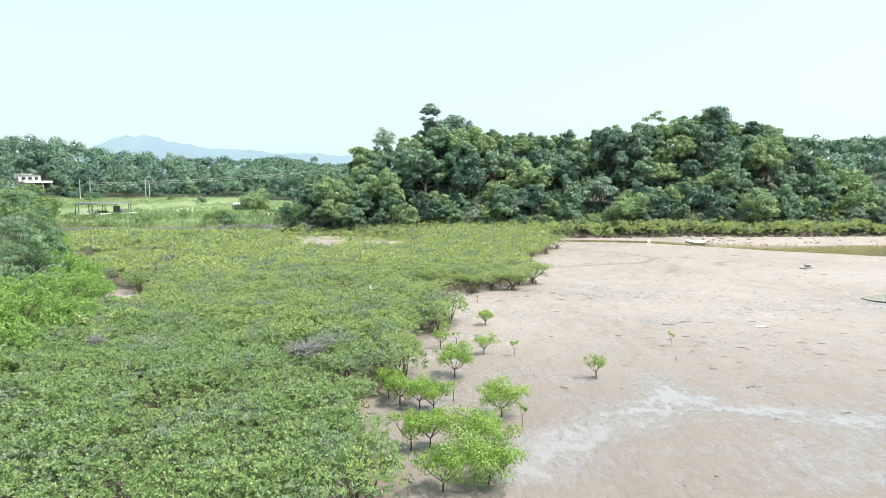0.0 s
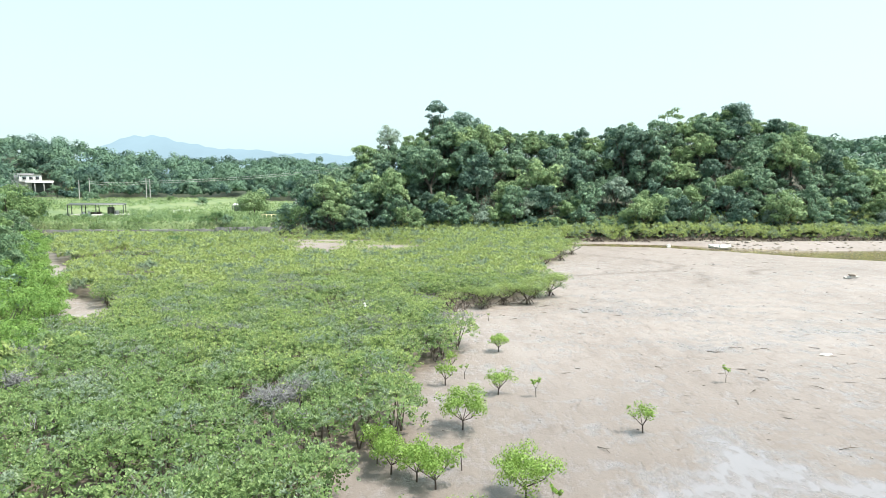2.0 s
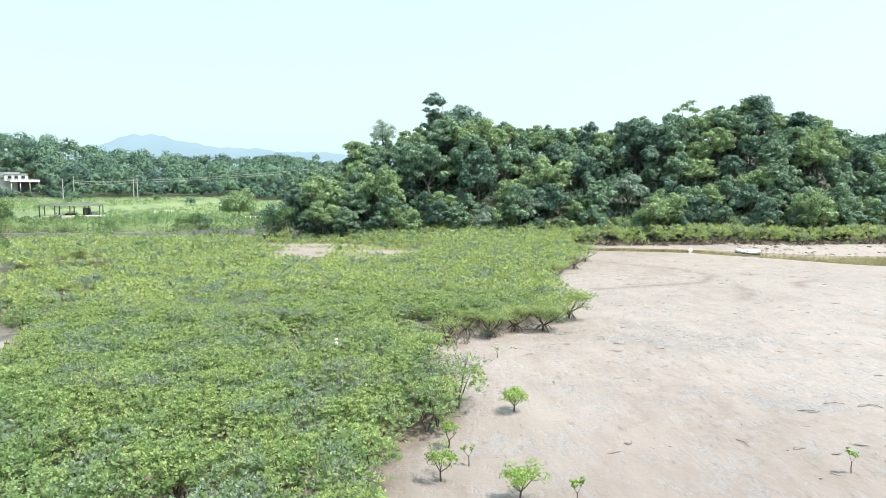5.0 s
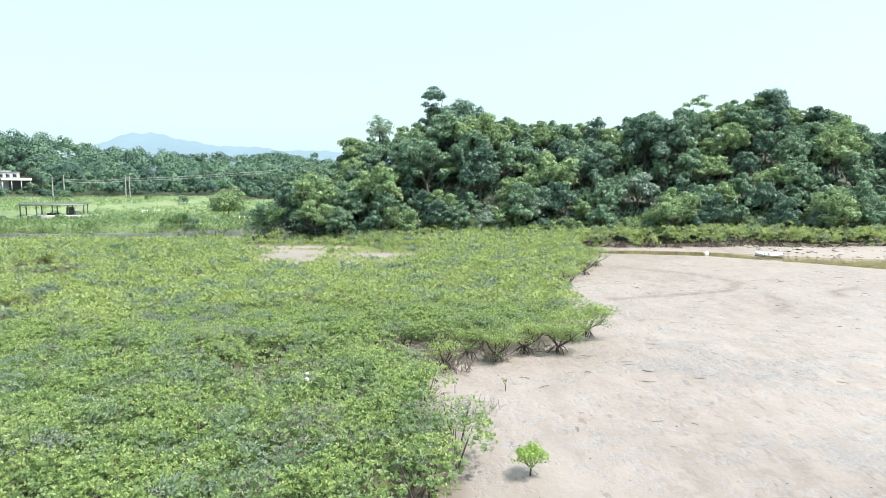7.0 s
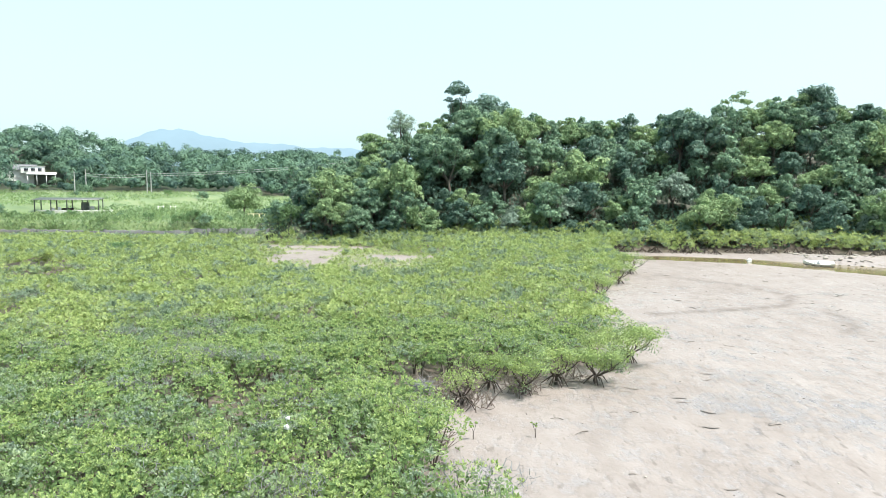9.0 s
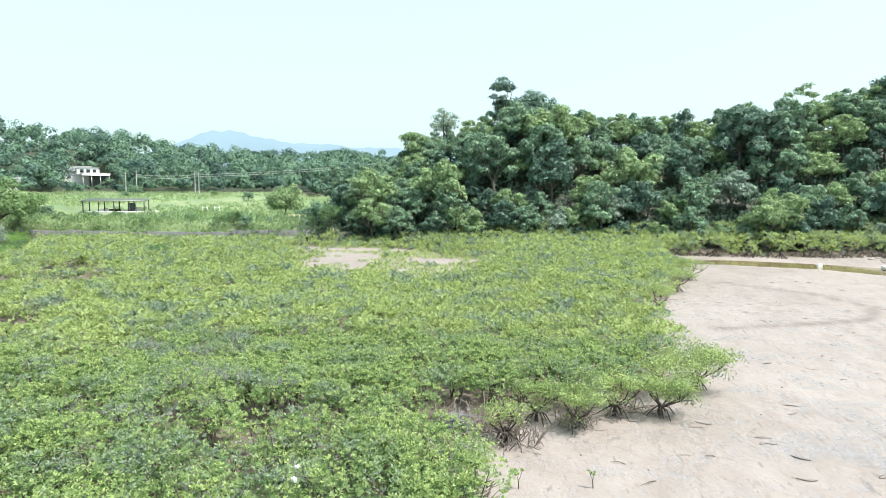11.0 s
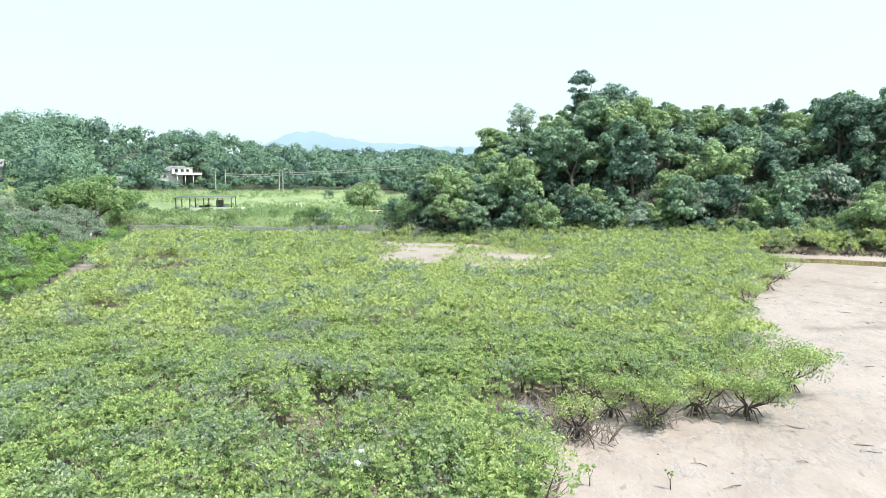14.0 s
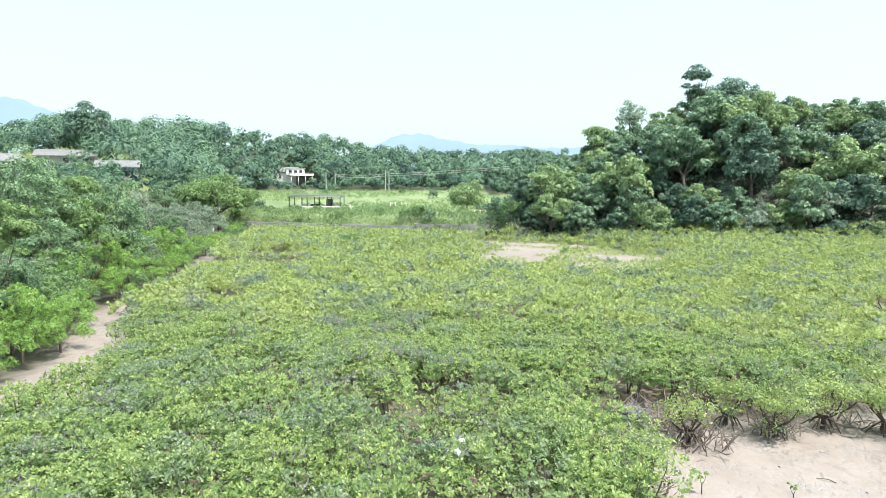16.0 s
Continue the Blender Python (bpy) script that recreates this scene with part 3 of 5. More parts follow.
# ---- mangrove thicket ----
def canopy_leaves(cx, cy, top, rad, n, size, rng, spray, deep):
    """Leaf tufts over the domes of many shrubs; one row of n leaves for each."""
    m = len(cx)
    k = np.repeat(np.arange(m), n)
    N = len(k)
    a = rng.uniform(0, 2 * np.pi, N)
    # tufts: leaves gather round shoot tips
    nt = max(6, n // 8)
    ta, tr = rng.uniform(0, 2 * np.pi, (m, nt)), np.sqrt(rng.random((m, nt)))
    tip = rng.integers(0, nt, N)
    r = tr[k, tip]
    hz_ = np.sqrt(np.maximum(0, 1 - 0.8 * r * r))
    depth = (rng.random((m, nt)) ** 2.5 * deep[:, None])[k, tip]
    P = np.stack([cx[k] + rad[k] * r * np.cos(ta[k, tip]), cy[k] + rad[k] * r * np.sin(ta[k, tip]),
                  (top[k] - 0.45) + 0.45 * hz_ - depth], -1)
    out = np.stack([np.cos(ta[k, tip]) * r, np.sin(ta[k, tip]) * r, 0.75 * hz_], -1)
    D = sphere_dirs(N, rng, -0.2)
    P = P + D * size * 0.75 * rng.uniform(0.4, 1.2, N)[:, None]
    A = D * [1, 1, 0.6] + 0.3 * out + [0, 0, 0.25] + rng.normal(scale=0.15, size=(N, 3))
    s = size * rng.uniform(0.75, 1.3, N)
    return leaves(P, A, s, s * (0.8 if spray else 0.46), rng, 0.12, 0.35 * out + [0.12, -0.25, 0.75], 0.4)


MUD_PATCHES = [(-31.4, 60.3, 2.0), (-28.3, 60.2, 0.9), (-26.5, 62.0, 2.0), (-21.5, 49.5, 1.7), (-30.5, 66, 2.3), (-6.3, 40.2, 0.75), (-5.2, 40.4, 0.7), (-2.9, 41.0, 0.75), (-0.6, 43.0, 0.8), (-6.4, 38.0, 0.65), (-1.0, 37.6, 0.6), (-11.5, 20.0, 0.9), (-7.2, 17.6, 0.8), (-1.4, 42.1, 1.0), (0.1, 41.2, 0.8), (-11.2, 40.0, 0.8), (-14.5, 42, 0.8), (-5.5, 23.5, 0.8)]


def pan_core(X, Y):
    """Below 1 on the bare spots of the salt pan."""
    d = np.full(np.shape(X), 9.0)
    for cx, cy, rx, ry in ((-15.8, 81.5, 3.4, 9.5), (-20.5, 90.5, 5.0, 2.2), (-7.6, 82.2, 2.4, 2.6), (-10.8, 72.3, 2.0, 1.8), (-4.0, 74.2, 1.5, 2.8), (-6.2, 71.2, 1.8, 1.2), (-13.5, 91, 3.0, 1.6), (-4.0, 83, 2.0, 1.0), (-14.6, 70.8, 1.2, 1.2)):
        d = np.minimum(d, np.hypot((X - cx) / rx, (Y - cy) / ry))
    return d


def mangrove_sites():
    rng = rng_of(11)
    g = 0.95
    X, Y = np.meshgrid(np.arange(-72, 92, g), np.arange(11.5, 106, g))
    X = X.ravel() + rng.uniform(-0.45, 0.45, X.size)
    Y = Y.ravel() + rng.uniform(-0.45, 0.45, Y.size)
    ok = inside(MANGROVE, X, Y) & (line_dist(EDGE, X, Y) > 0.4)
    ok &= ~((X > 18) & (rng.random(X.size) < 0.30))
    bare = inside(PAN, X, Y)
    core = pan_core(X, Y) + 0.35 * np.array([noise.noise((x * 0.35, y * 0.35, 9.0)) for x, y in zip(X, Y)])
    ok &= ~bare | ((core > 1.0) & (rng.random(X.size) < np.where(X > -11, 0.08, 0.16)))
    for px_, py_, r in MUD_PATCHES:
        ok &= np.hypot((X - px_), (Y - py_) / 1.2) > r
    ok &= rng.random(X.size) > 0.025
    X, Y = X[ok], Y[ok]
    # clearings of thinner growth
    v = np.array([noise.noise((x * 0.16, y * 0.16, 0.0)) for x, y in zip(X, Y)])
    w = np.array([noise.noise((x * 0.6, y * 0.6, 5.0)) for x, y in zip(X, Y)])
    top = 1.36 + 0.24 * v + 0.17 * w + rng.normal(scale=0.07, size=len(X))
    top = top + (0.4 + 0.6 * w) * (X > 15) + 0.35 * sstep((Y - 92) / 6) * (X < 15) * (X > -6)
    top = top - 0.4 * sstep((Y - 54) / 6) * (Y < 66) * (X > -17) * (X < -2)
    top = top - 0.55 * sstep((Y - 80) / 14) * (X < -26)
    top = top + np.where(X > 15, 0.05 + 0.8 * np.array([noise.noise((x * 0.22, y * 0.22, 7.0)) for x, y in zip(X, Y)]), 0)
    top = top - 0.25 * np.clip(1 - line_dist(LEFT, X, Y) / 2.0, 0, 1) * (Y > 40)
    top = np.where(inside(PAN, X, Y), 0.42 + 0.2 * w, top)
    top = top - 0.45 * (inside(PAN, X, Y + 3) & ~inside(PAN, X, Y))
    behind = ~inside(PAN, X, Y) & (X < 0)
    top = top - behind * (0.4 * inside(PAN, X, Y - 2.2) + 0.3 * inside(PAN, X, Y - 4.5) + 0.2 * inside(PAN, X, Y - 7))
    bx, by = np.meshgrid(np.arange(-14, -1.0, 1.15), np.arange(-16, 9.2, 1.15))
    more = rng_of(12)
    bx, by = bx.ravel() + more.uniform(-0.5, 0.5, bx.size), by.ravel() + more.uniform(-0.5, 0.5, by.size)
    X, Y, top = np.r_[X, bx], np.r_[Y, by], np.r_[top, 1.3 + more.normal(scale=0.14, size=bx.size)]
    return X, Y, np.clip(top, 0.4, 2.9), rng


def build_mangroves():
    X, Y, top, rng = mangrove_sites()
    R = np.hypot(X, np.maximum(0, Y - 24))
    gz = ground_z(X, Y)
    near = ((Y < 49) & (Y > 10.5) & (X > -14)) | ((X > -21) & (Y > 30) & (Y < 45))
    mid = ~near & (R < 50) & (Y > 10.5)
    far = ~near & ~mid
    rad = rng.uniform(0.72, 1.0, len(X))
    mood = np.array([noise.noise((x * 0.12, y * 0.12, 3.0)) for x, y in zip(X, Y)])
    # near left shrubs dimmed by darker, greener leaf tones
    dimmed = (near | mid) & (1.2 * mood + rng_of(13).normal(scale=0.45, size=len(X)) + np.clip((-X - 3) / 9, -1, 1) + np.clip((27 - Y) / 8, -2, 1.2) > 0.5) & (Y < 36)
    for sel, n, size, mat in ((near & ~dimmed, 600, 0.079, mangrove_leaf), (near & dimmed, 600, 0.079, mangrove_deep), (mid & dimmed, 150, 0.245, mangrove_deep_spray), (mid & ~dimmed, 150, 0.245, mangrove_spray), (far & (X < 15), 60, 0.37, mangrove_spray), (far & (X >= 15), 60, 0.38, mangrove_spray)):
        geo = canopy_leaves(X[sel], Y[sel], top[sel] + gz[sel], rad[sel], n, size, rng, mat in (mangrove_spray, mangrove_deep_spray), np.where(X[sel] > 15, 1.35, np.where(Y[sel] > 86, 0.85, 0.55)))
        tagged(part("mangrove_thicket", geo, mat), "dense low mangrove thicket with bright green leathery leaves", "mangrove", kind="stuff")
    # leafy inner growth that closes the thicket, its shade put in as darker tones
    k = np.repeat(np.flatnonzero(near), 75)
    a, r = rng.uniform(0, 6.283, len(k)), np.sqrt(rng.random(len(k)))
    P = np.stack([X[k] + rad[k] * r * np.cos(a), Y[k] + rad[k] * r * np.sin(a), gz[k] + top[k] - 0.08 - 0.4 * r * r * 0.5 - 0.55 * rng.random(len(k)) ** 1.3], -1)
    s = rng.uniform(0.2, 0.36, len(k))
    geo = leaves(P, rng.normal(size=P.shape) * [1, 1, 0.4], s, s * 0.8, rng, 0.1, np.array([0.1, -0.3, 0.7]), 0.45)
    tagged(part("mangrove_understorey", geo, mangrove_inner_shade), "leafy inner growth of the mangrove thicket", "mangrove", kind="stuff")
    # stems
    tubes = []
    for x, y, t, z in zip(X[near], Y[near], top[near], gz[near]):
        for k in range(3):
            a, s = rng.uniform(0, 6.283), rng.uniform(0.2, 0.5)
            tubes.append(tube([(x, y, z - 0.05), (x + math.cos(a) * s * 0.5, y + math.sin(a) * s * 0.5, z + t * 0.45), (x + math.cos(a) * s, y + math.sin(a) * s, z + t * 0.9)], [0.03, 0.02, 0.006], 4))
    tagged(part("mangrove_stem", join(*tubes), bark), "thin grey-brown mangrove stems under the leaves", "mangrove", kind="stuff")
    # tangled dark roots along the far bank
    roots = []
    for x in np.arange(16, 78, 0.34):
        y = np.interp(x, [16, 27, 40, 55, 90], [91.2, 91.0, 90.6, 92, 96]) + rng.uniform(-0.5, 0.8)
        z = float(ground_z(x, y))
        if noise.noise((x * 0.5, 0.0, 4.0)) < -0.08:
            continue
        x, y = x + rng.uniform(-0.4, 0.4), y + rng.uniform(-0.3, 0.9)
        for k in range(int(rng.integers(2, 7))):
            a, r = rng.uniform(0, 6.283), rng.uniform(0.2, 0.95)
            roots.append(tube([(x + r * math.cos(a), y + r * math.sin(a), z - 0.05), (x + 0.6 * r * math.cos(a), y + 0.6 * r * math.sin(a), z + 0.16), (x, y, z + rng.uniform(0.25, 0.7))], [0.03, 0.034, 0.03], 4))
    tagged(part("root_tangle", join(*roots), dark_bark), "tangled dark mangrove roots along the muddy bank", "roots", kind="stuff")
    # dead grey twigs among the leaves
    tubes = []
    pick = rng.choice(np.flatnonzero(near | mid), 420, replace=False)
    for i in pick:
        for k in range(9):
            a, el, s = rng.uniform(0, 6.283), rng.uniform(0.2, 1.2), rng.uniform(0.16, 0.36)
            p = np.array([X[i] + rng.normal(scale=0.2), Y[i] + rng.normal(scale=0.2), top[i] + gz[i] - 0.2])
            d = np.array([math.cos(a) * math.cos(el), math.sin(a) * math.cos(el), math.sin(el)])
            q = p + d * s
            tubes.append(tube([p, p + d * s * 0.5 + rng.normal(scale=0.04, size=3), q], [0.009, 0.007, 0.003], 3))
    for c in range(120):
        i = rng.choice(np.flatnonzero((near | mid) & (Y > 24)))
        wide = rng.uniform(0.35, 0.8)
        for k in range(int(150 * wide)):
            a, el, s = rng.uniform(0, 6.283), rng.uniform(0.2, 1.3), rng.uniform(0.12, 0.30)
            o, f = rng.uniform(0, 6.283), wide * math.sqrt(rng.random())
            p = np.array([X[i] + 1.5 * f * math.cos(o), Y[i] + f * math.sin(o), top[i] + gz[i] - 0.2])
            d = np.array([math.cos(a) * math.cos(el), math.sin(a) * math.cos(el), math.sin(el)])
            tubes.append(tube([p, p + d * s * 0.5 + rng.normal(scale=0.05, size=3), p + d * s], [0.008, 0.006, 0.003], 3))
    tagged(part("dead_twig", join(*tubes), twig_grey), "bleached grey dead twigs sticking out of the thicket", "twigs", kind="stuff")


build_mangroves()


def build_edge_branches():
    rng = rng_of(19)
    tubes = []
    for cx, cy, wide, many in ((0.1, 41.3, 0.8, 90), (-0.7, 42.4, 0.7, 50), (2.0, 42.9, 0.65, 70), (-0.9, 37.7, 0.45, 40), (-2.9, 41.3, 0.8, 60), (-5.6, 40.6, 0.9, 70), (3.9, 44.2, 0.6, 30), (-1.7, 42.3, 0.9, 50)):
        for k in range(many):
            x, y = cx + rng.normal(scale=wide * 0.6), cy + rng.normal(scale=wide * 0.4)
            z, a, el, r = float(ground_z(x, y)), rng.uniform(0, 6.283), rng.uniform(0.1, 1.2), rng.uniform(0.3, 0.85)
            d = np.array([math.cos(a) * math.cos(el), math.sin(a) * math.cos(el), math.sin(el)]) * r
            p = np.array([x, y, z + rng.uniform(0, 0.3)])
            bend = p + d * 0.5 + rng.normal(scale=0.09, size=3)
            tubes.append(tube([p, bend, p + d], [0.018, 0.013, 0.005], 4))
            tubes.append(tube([bend, bend + 0.4 * d + rng.normal(scale=0.12, size=3)], [0.010, 0.004], 4))
    tagged(part("dead_branch", join(*tubes), branch_brown), "tangle of bare brown branches at the mangroves' edge", "branches", kind="stuff")


build_edge_branches()


def limb_set(rng, height, spread, n, base_r, lean=(0, 0), fork=0.35, sides=6):
    """A tapered trunk that forks into n limbs; returns the trunk's geometry and the limb tips."""
    f = np.array([lean[0] * fork, lean[1] * fork, height * fork])
    geos = [tube([(0, 0, -0.1), f * 0.5 + [0.03 * height * rng.normal() * 0.3, 0.01, 0], f], [base_r * 1.25, base_r * 0.95, base_r * 0.8], sides + 2)]
    tips = []
    for k in range(n):
        a = 2 * np.pi * k / n + rng.uniform(-0.4, 0.4)
        rr = spread * rng.uniform(0.45, 0.95)
        tip = np.array([lean[0] + rr * math.cos(a), lean[1] + rr * math.sin(a), height * rng.uniform(0.72, 0.98)])
        m = (f + tip) / 2 + [0.12 * rr * math.cos(a), 0.12 * rr * math.sin(a), -0.04 * height]
        geos.append(tube([f * 0.92, m, tip], [base_r * 0.6, base_r * 0.38, base_r * 0.12], sides))
        tips.append(tip)
        for s in range(2):
            t2 = m + rng.normal(size=3) * spread * 0.22 + [0, 0, height * 0.16]
            geos.append(tube([m, (m + t2) / 2 + rng.normal(size=3) * 0.03 * height, t2], [base_r * 0.3, base_r * 0.2, base_r * 0.07], max(3, sides - 2)))
            tips.append(t2)
    return join(*geos), np.array(tips)


def tree_lobes(rng, height, spread, n, low=0.45):
    out = []
    for k in range(n):
        a, r = rng.uniform(0, 6.283), math.sqrt(rng.random()) * spread * 0.75
        z = height * (low + (0.92 - low) * (1 - (r / spread) ** 2) * rng.uniform(0.35, 1.0))
        out.append((r * math.cos(a), r * math.sin(a), z, spread * rng.uniform(0.22, 0.40)))
    return out


def young_mangrove(name, x, y, height, spread, seed, n=300, size=0.1, limbs=4, label="", stem=0.025, roots=False, fork=0.35, leafy=0.8, thin=False, low=0.42):
    rng = rng_of(seed)
    tree = empty(name, pose(x, y, float(ground_z(x, y)), 0, 0, 0))
    trunk, tips = limb_set(rng, height * 0.86, spread, limbs, stem, (rng.normal() * 0.05 * height, rng.normal() * 0.03), fork)
    part("trunk", trunk, dark_bark, tree, smooth=True)
    lobes = [(*t, spread * rng.uniform(0.25, 0.4)) for t in tips]
    if not thin:
        lobes += [(x * 0.9, y * 0.9, z, r * 0.95) for x, y, z, r in tree_lobes(rng, height * 0.93, spread, 12, low)]
    part("crown", crown_leaves(lobes, n, size, rng, leafy, 0.35, 0.5, 0.6, -0.5, 0.4), mangrove_leaf if roots else bright_leaf, tree)
    if roots:
        for k in range(9):
            a = 0.7 * k + rng.uniform(-0.5, 0.5)
            r = rng.uniform(0.2, 0.62)
            g = tube([(0.02 * math.cos(a), 0.02 * math.sin(a), rng.uniform(0.25, 0.45)), (r * 0.55 * math.cos(a), r * 0.55 * math.sin(a), rng.uniform(0.14, 0.3)), (r * math.cos(a), r * math.sin(a), -0.06)], [0.024, 0.022, 0.014], 5)
            part("prop_root", g, dark_bark, tree, "dark muddy prop root", smooth=True)
    return tagged(tree, label, "mangrove tree", "young mangroves on the mud")


def build_saplings():
    S = [(1.78, 19.15, 1.12, 0.78, 900, 6), (-0.28, 19.6, 1.05, 0.66, 520, 5), (-0.75, 20.0, 1.0, 0.6, 460, 5), (-1.4, 20.4, 1.05, 0.65, 460, 5), (-1.8, 21.0, 1.1, 0.6, 420, 5),
         (-0.85, 16.6, 1.15, 0.6, 420, 4), (-0.35, 16.75, 1.2, 0.6, 560, 5), (0.6, 16.3, 1.25, 0.95, 1150, 6), (1.05, 14.6, 1.15, 0.85, 1300, 7), (0.0, 14.2, 1.05, 0.7, 500, 5), (0.42, 23.3, 1.2, 0.8, 800, 6),
         (2.3, 18.3, 0.85, 0.16, 60, 2), (0.36, 20.6, 0.95, 0.14, 40, 2), (1.69, 26.5, 0.9, 0.5, 260, 5), (2.95, 26.3, 0.8, 0.2, 60, 2), (2.13, 32.3, 0.85, 0.5, 300, 5),
         (5.57, 23.1, 0.95, 0.42, 150, 4), (10.02, 28.0, 0.75, 0.16, 45, 2), (0.1, 29.5, 0.9, 0.35, 90, 3), (-0.1, 27.4, 1.0, 0.45, 150, 4), (0.6, 28.3, 0.7, 0.16, 30, 2), (0.35, 38.6, 0.6, 0.12, 30, 2), (2.1, 38.9, 0.55, 0.08, 14, 2)]
    for k, (x, y, h, s, n, lim) in enumerate(S):
        thin = s < 0.25
        young_mangrove("mangrove_sapling", x, y, h, s, 100 + k, n * 2 if thin else int(n * 4.5), 0.075 if thin else 0.062, lim,
                       "thin young mangrove shoot with few yellow-green leaves on mud" if thin else "young mangrove with a rounded bright green crown on mud", 0.012 if thin else 0.024, fork=0.45 if thin else 0.28, thin=thin, low=0.48)
    E = [(6.55, 47.0, 1.75, 1.45, 2300, 6), (4.75, 44.25, 1.5, 1.25, 1900, 6), (2.0, 42.8, 1.45, 1.15, 1300, 7), (0.0, 41.4, 1.35, 0.8, 420, 6), (8.25, 61.5, 1.7, 1.3, 1100, 5), (10.9, 68.6, 1.8, 1.5, 1100, 5), (12.9, 73.5, 1.9, 1.5, 1000, 5),
         (3.3, 44.0, 1.55, 1.1, 1200, 5), (5.5, 46.2, 1.65, 1.2, 1300, 5), (0.9, 43.2, 1.45, 1.0, 900, 5), (-0.9, 38.2, 1.3, 0.9, 900, 5)]
    for k, (x, y, h, s, n, lim) in enumerate(E):
        young_mangrove("edge_mangrove", x, y, h, s, 200 + k, n * 2, 0.08, lim, "spreading mangrove tree with exposed dark prop roots at the mud's edge", 0.06, True, 0.22, 0.6, False, 0.6)


build_saplings()


# ---- trees ----
def make_tree(name, seed, height, spread, n, size, leaf, label, category="tree", group="", lobes=16, low=0.4, flat=0.75, up=0.1, trunk_r=None, slim=0.7, tufts=3, open_crown=False, inner_share=3):
    """A broadleaf tree at the origin: trunk with limbs, crown of leafy tufts on many lobes."""
    rng = rng_of(seed)
    tree = empty(name)
    L = tree_lobes(rng, height, spread, lobes, low)
    trunk, tips = limb_set(rng, height * 0.82, spread * 0.8, 5, trunk_r or height * 0.022, (rng.normal() * 0.04 * height, 0), 0.4, 5)
    part("trunk", trunk, bark, tree, smooth=True)
    L += [(*t, spread * 0.28) for t in tips[::2]]
    heart = np.array(L) * [1, 1, 1, 0.35 if open_crown else 0.8]
    inner = crown_leaves(heart, max(60, n // (12 if open_crown else inner_share)), size * 1.35, rng, flat, 0.1, 0.9, 0.5, -0.6, 0.35)
    lob = np.repeat(np.array(L), tufts, 0)
    D = sphere_dirs(len(lob), rng, -0.3)
    tuft = np.c_[lob[:, :3] + D * lob[:, 3:4] * 0.6 * [1, 1, flat], lob[:, 3] * rng.uniform(0.40, 0.68, len(lob))]
    part("crown", join(crown_leaves(tuft, n, size, rng, flat, up, slim, 0.35, -0.25, 0.3), inner), leaf, tree)
    return tagged(tree, label, category, group)


def place(first, used, x, y, turn, scale, sink=0.1):
    """Stand the first tree, or a copy of it, on the ground."""
    m = pose(x, y, float(ground_z(x, y)) - sink, 0, 0, turn)
    if not used:
        first.scale = (scale,) * 3
        first.matrix_basis = m @ Matrix.Diagonal((scale, scale, scale, 1))
        return first
    ob = copy_thing(first, m)
    ob.matrix_basis = m @ Matrix.Diagonal((scale, scale, scale, 1))
    return ob


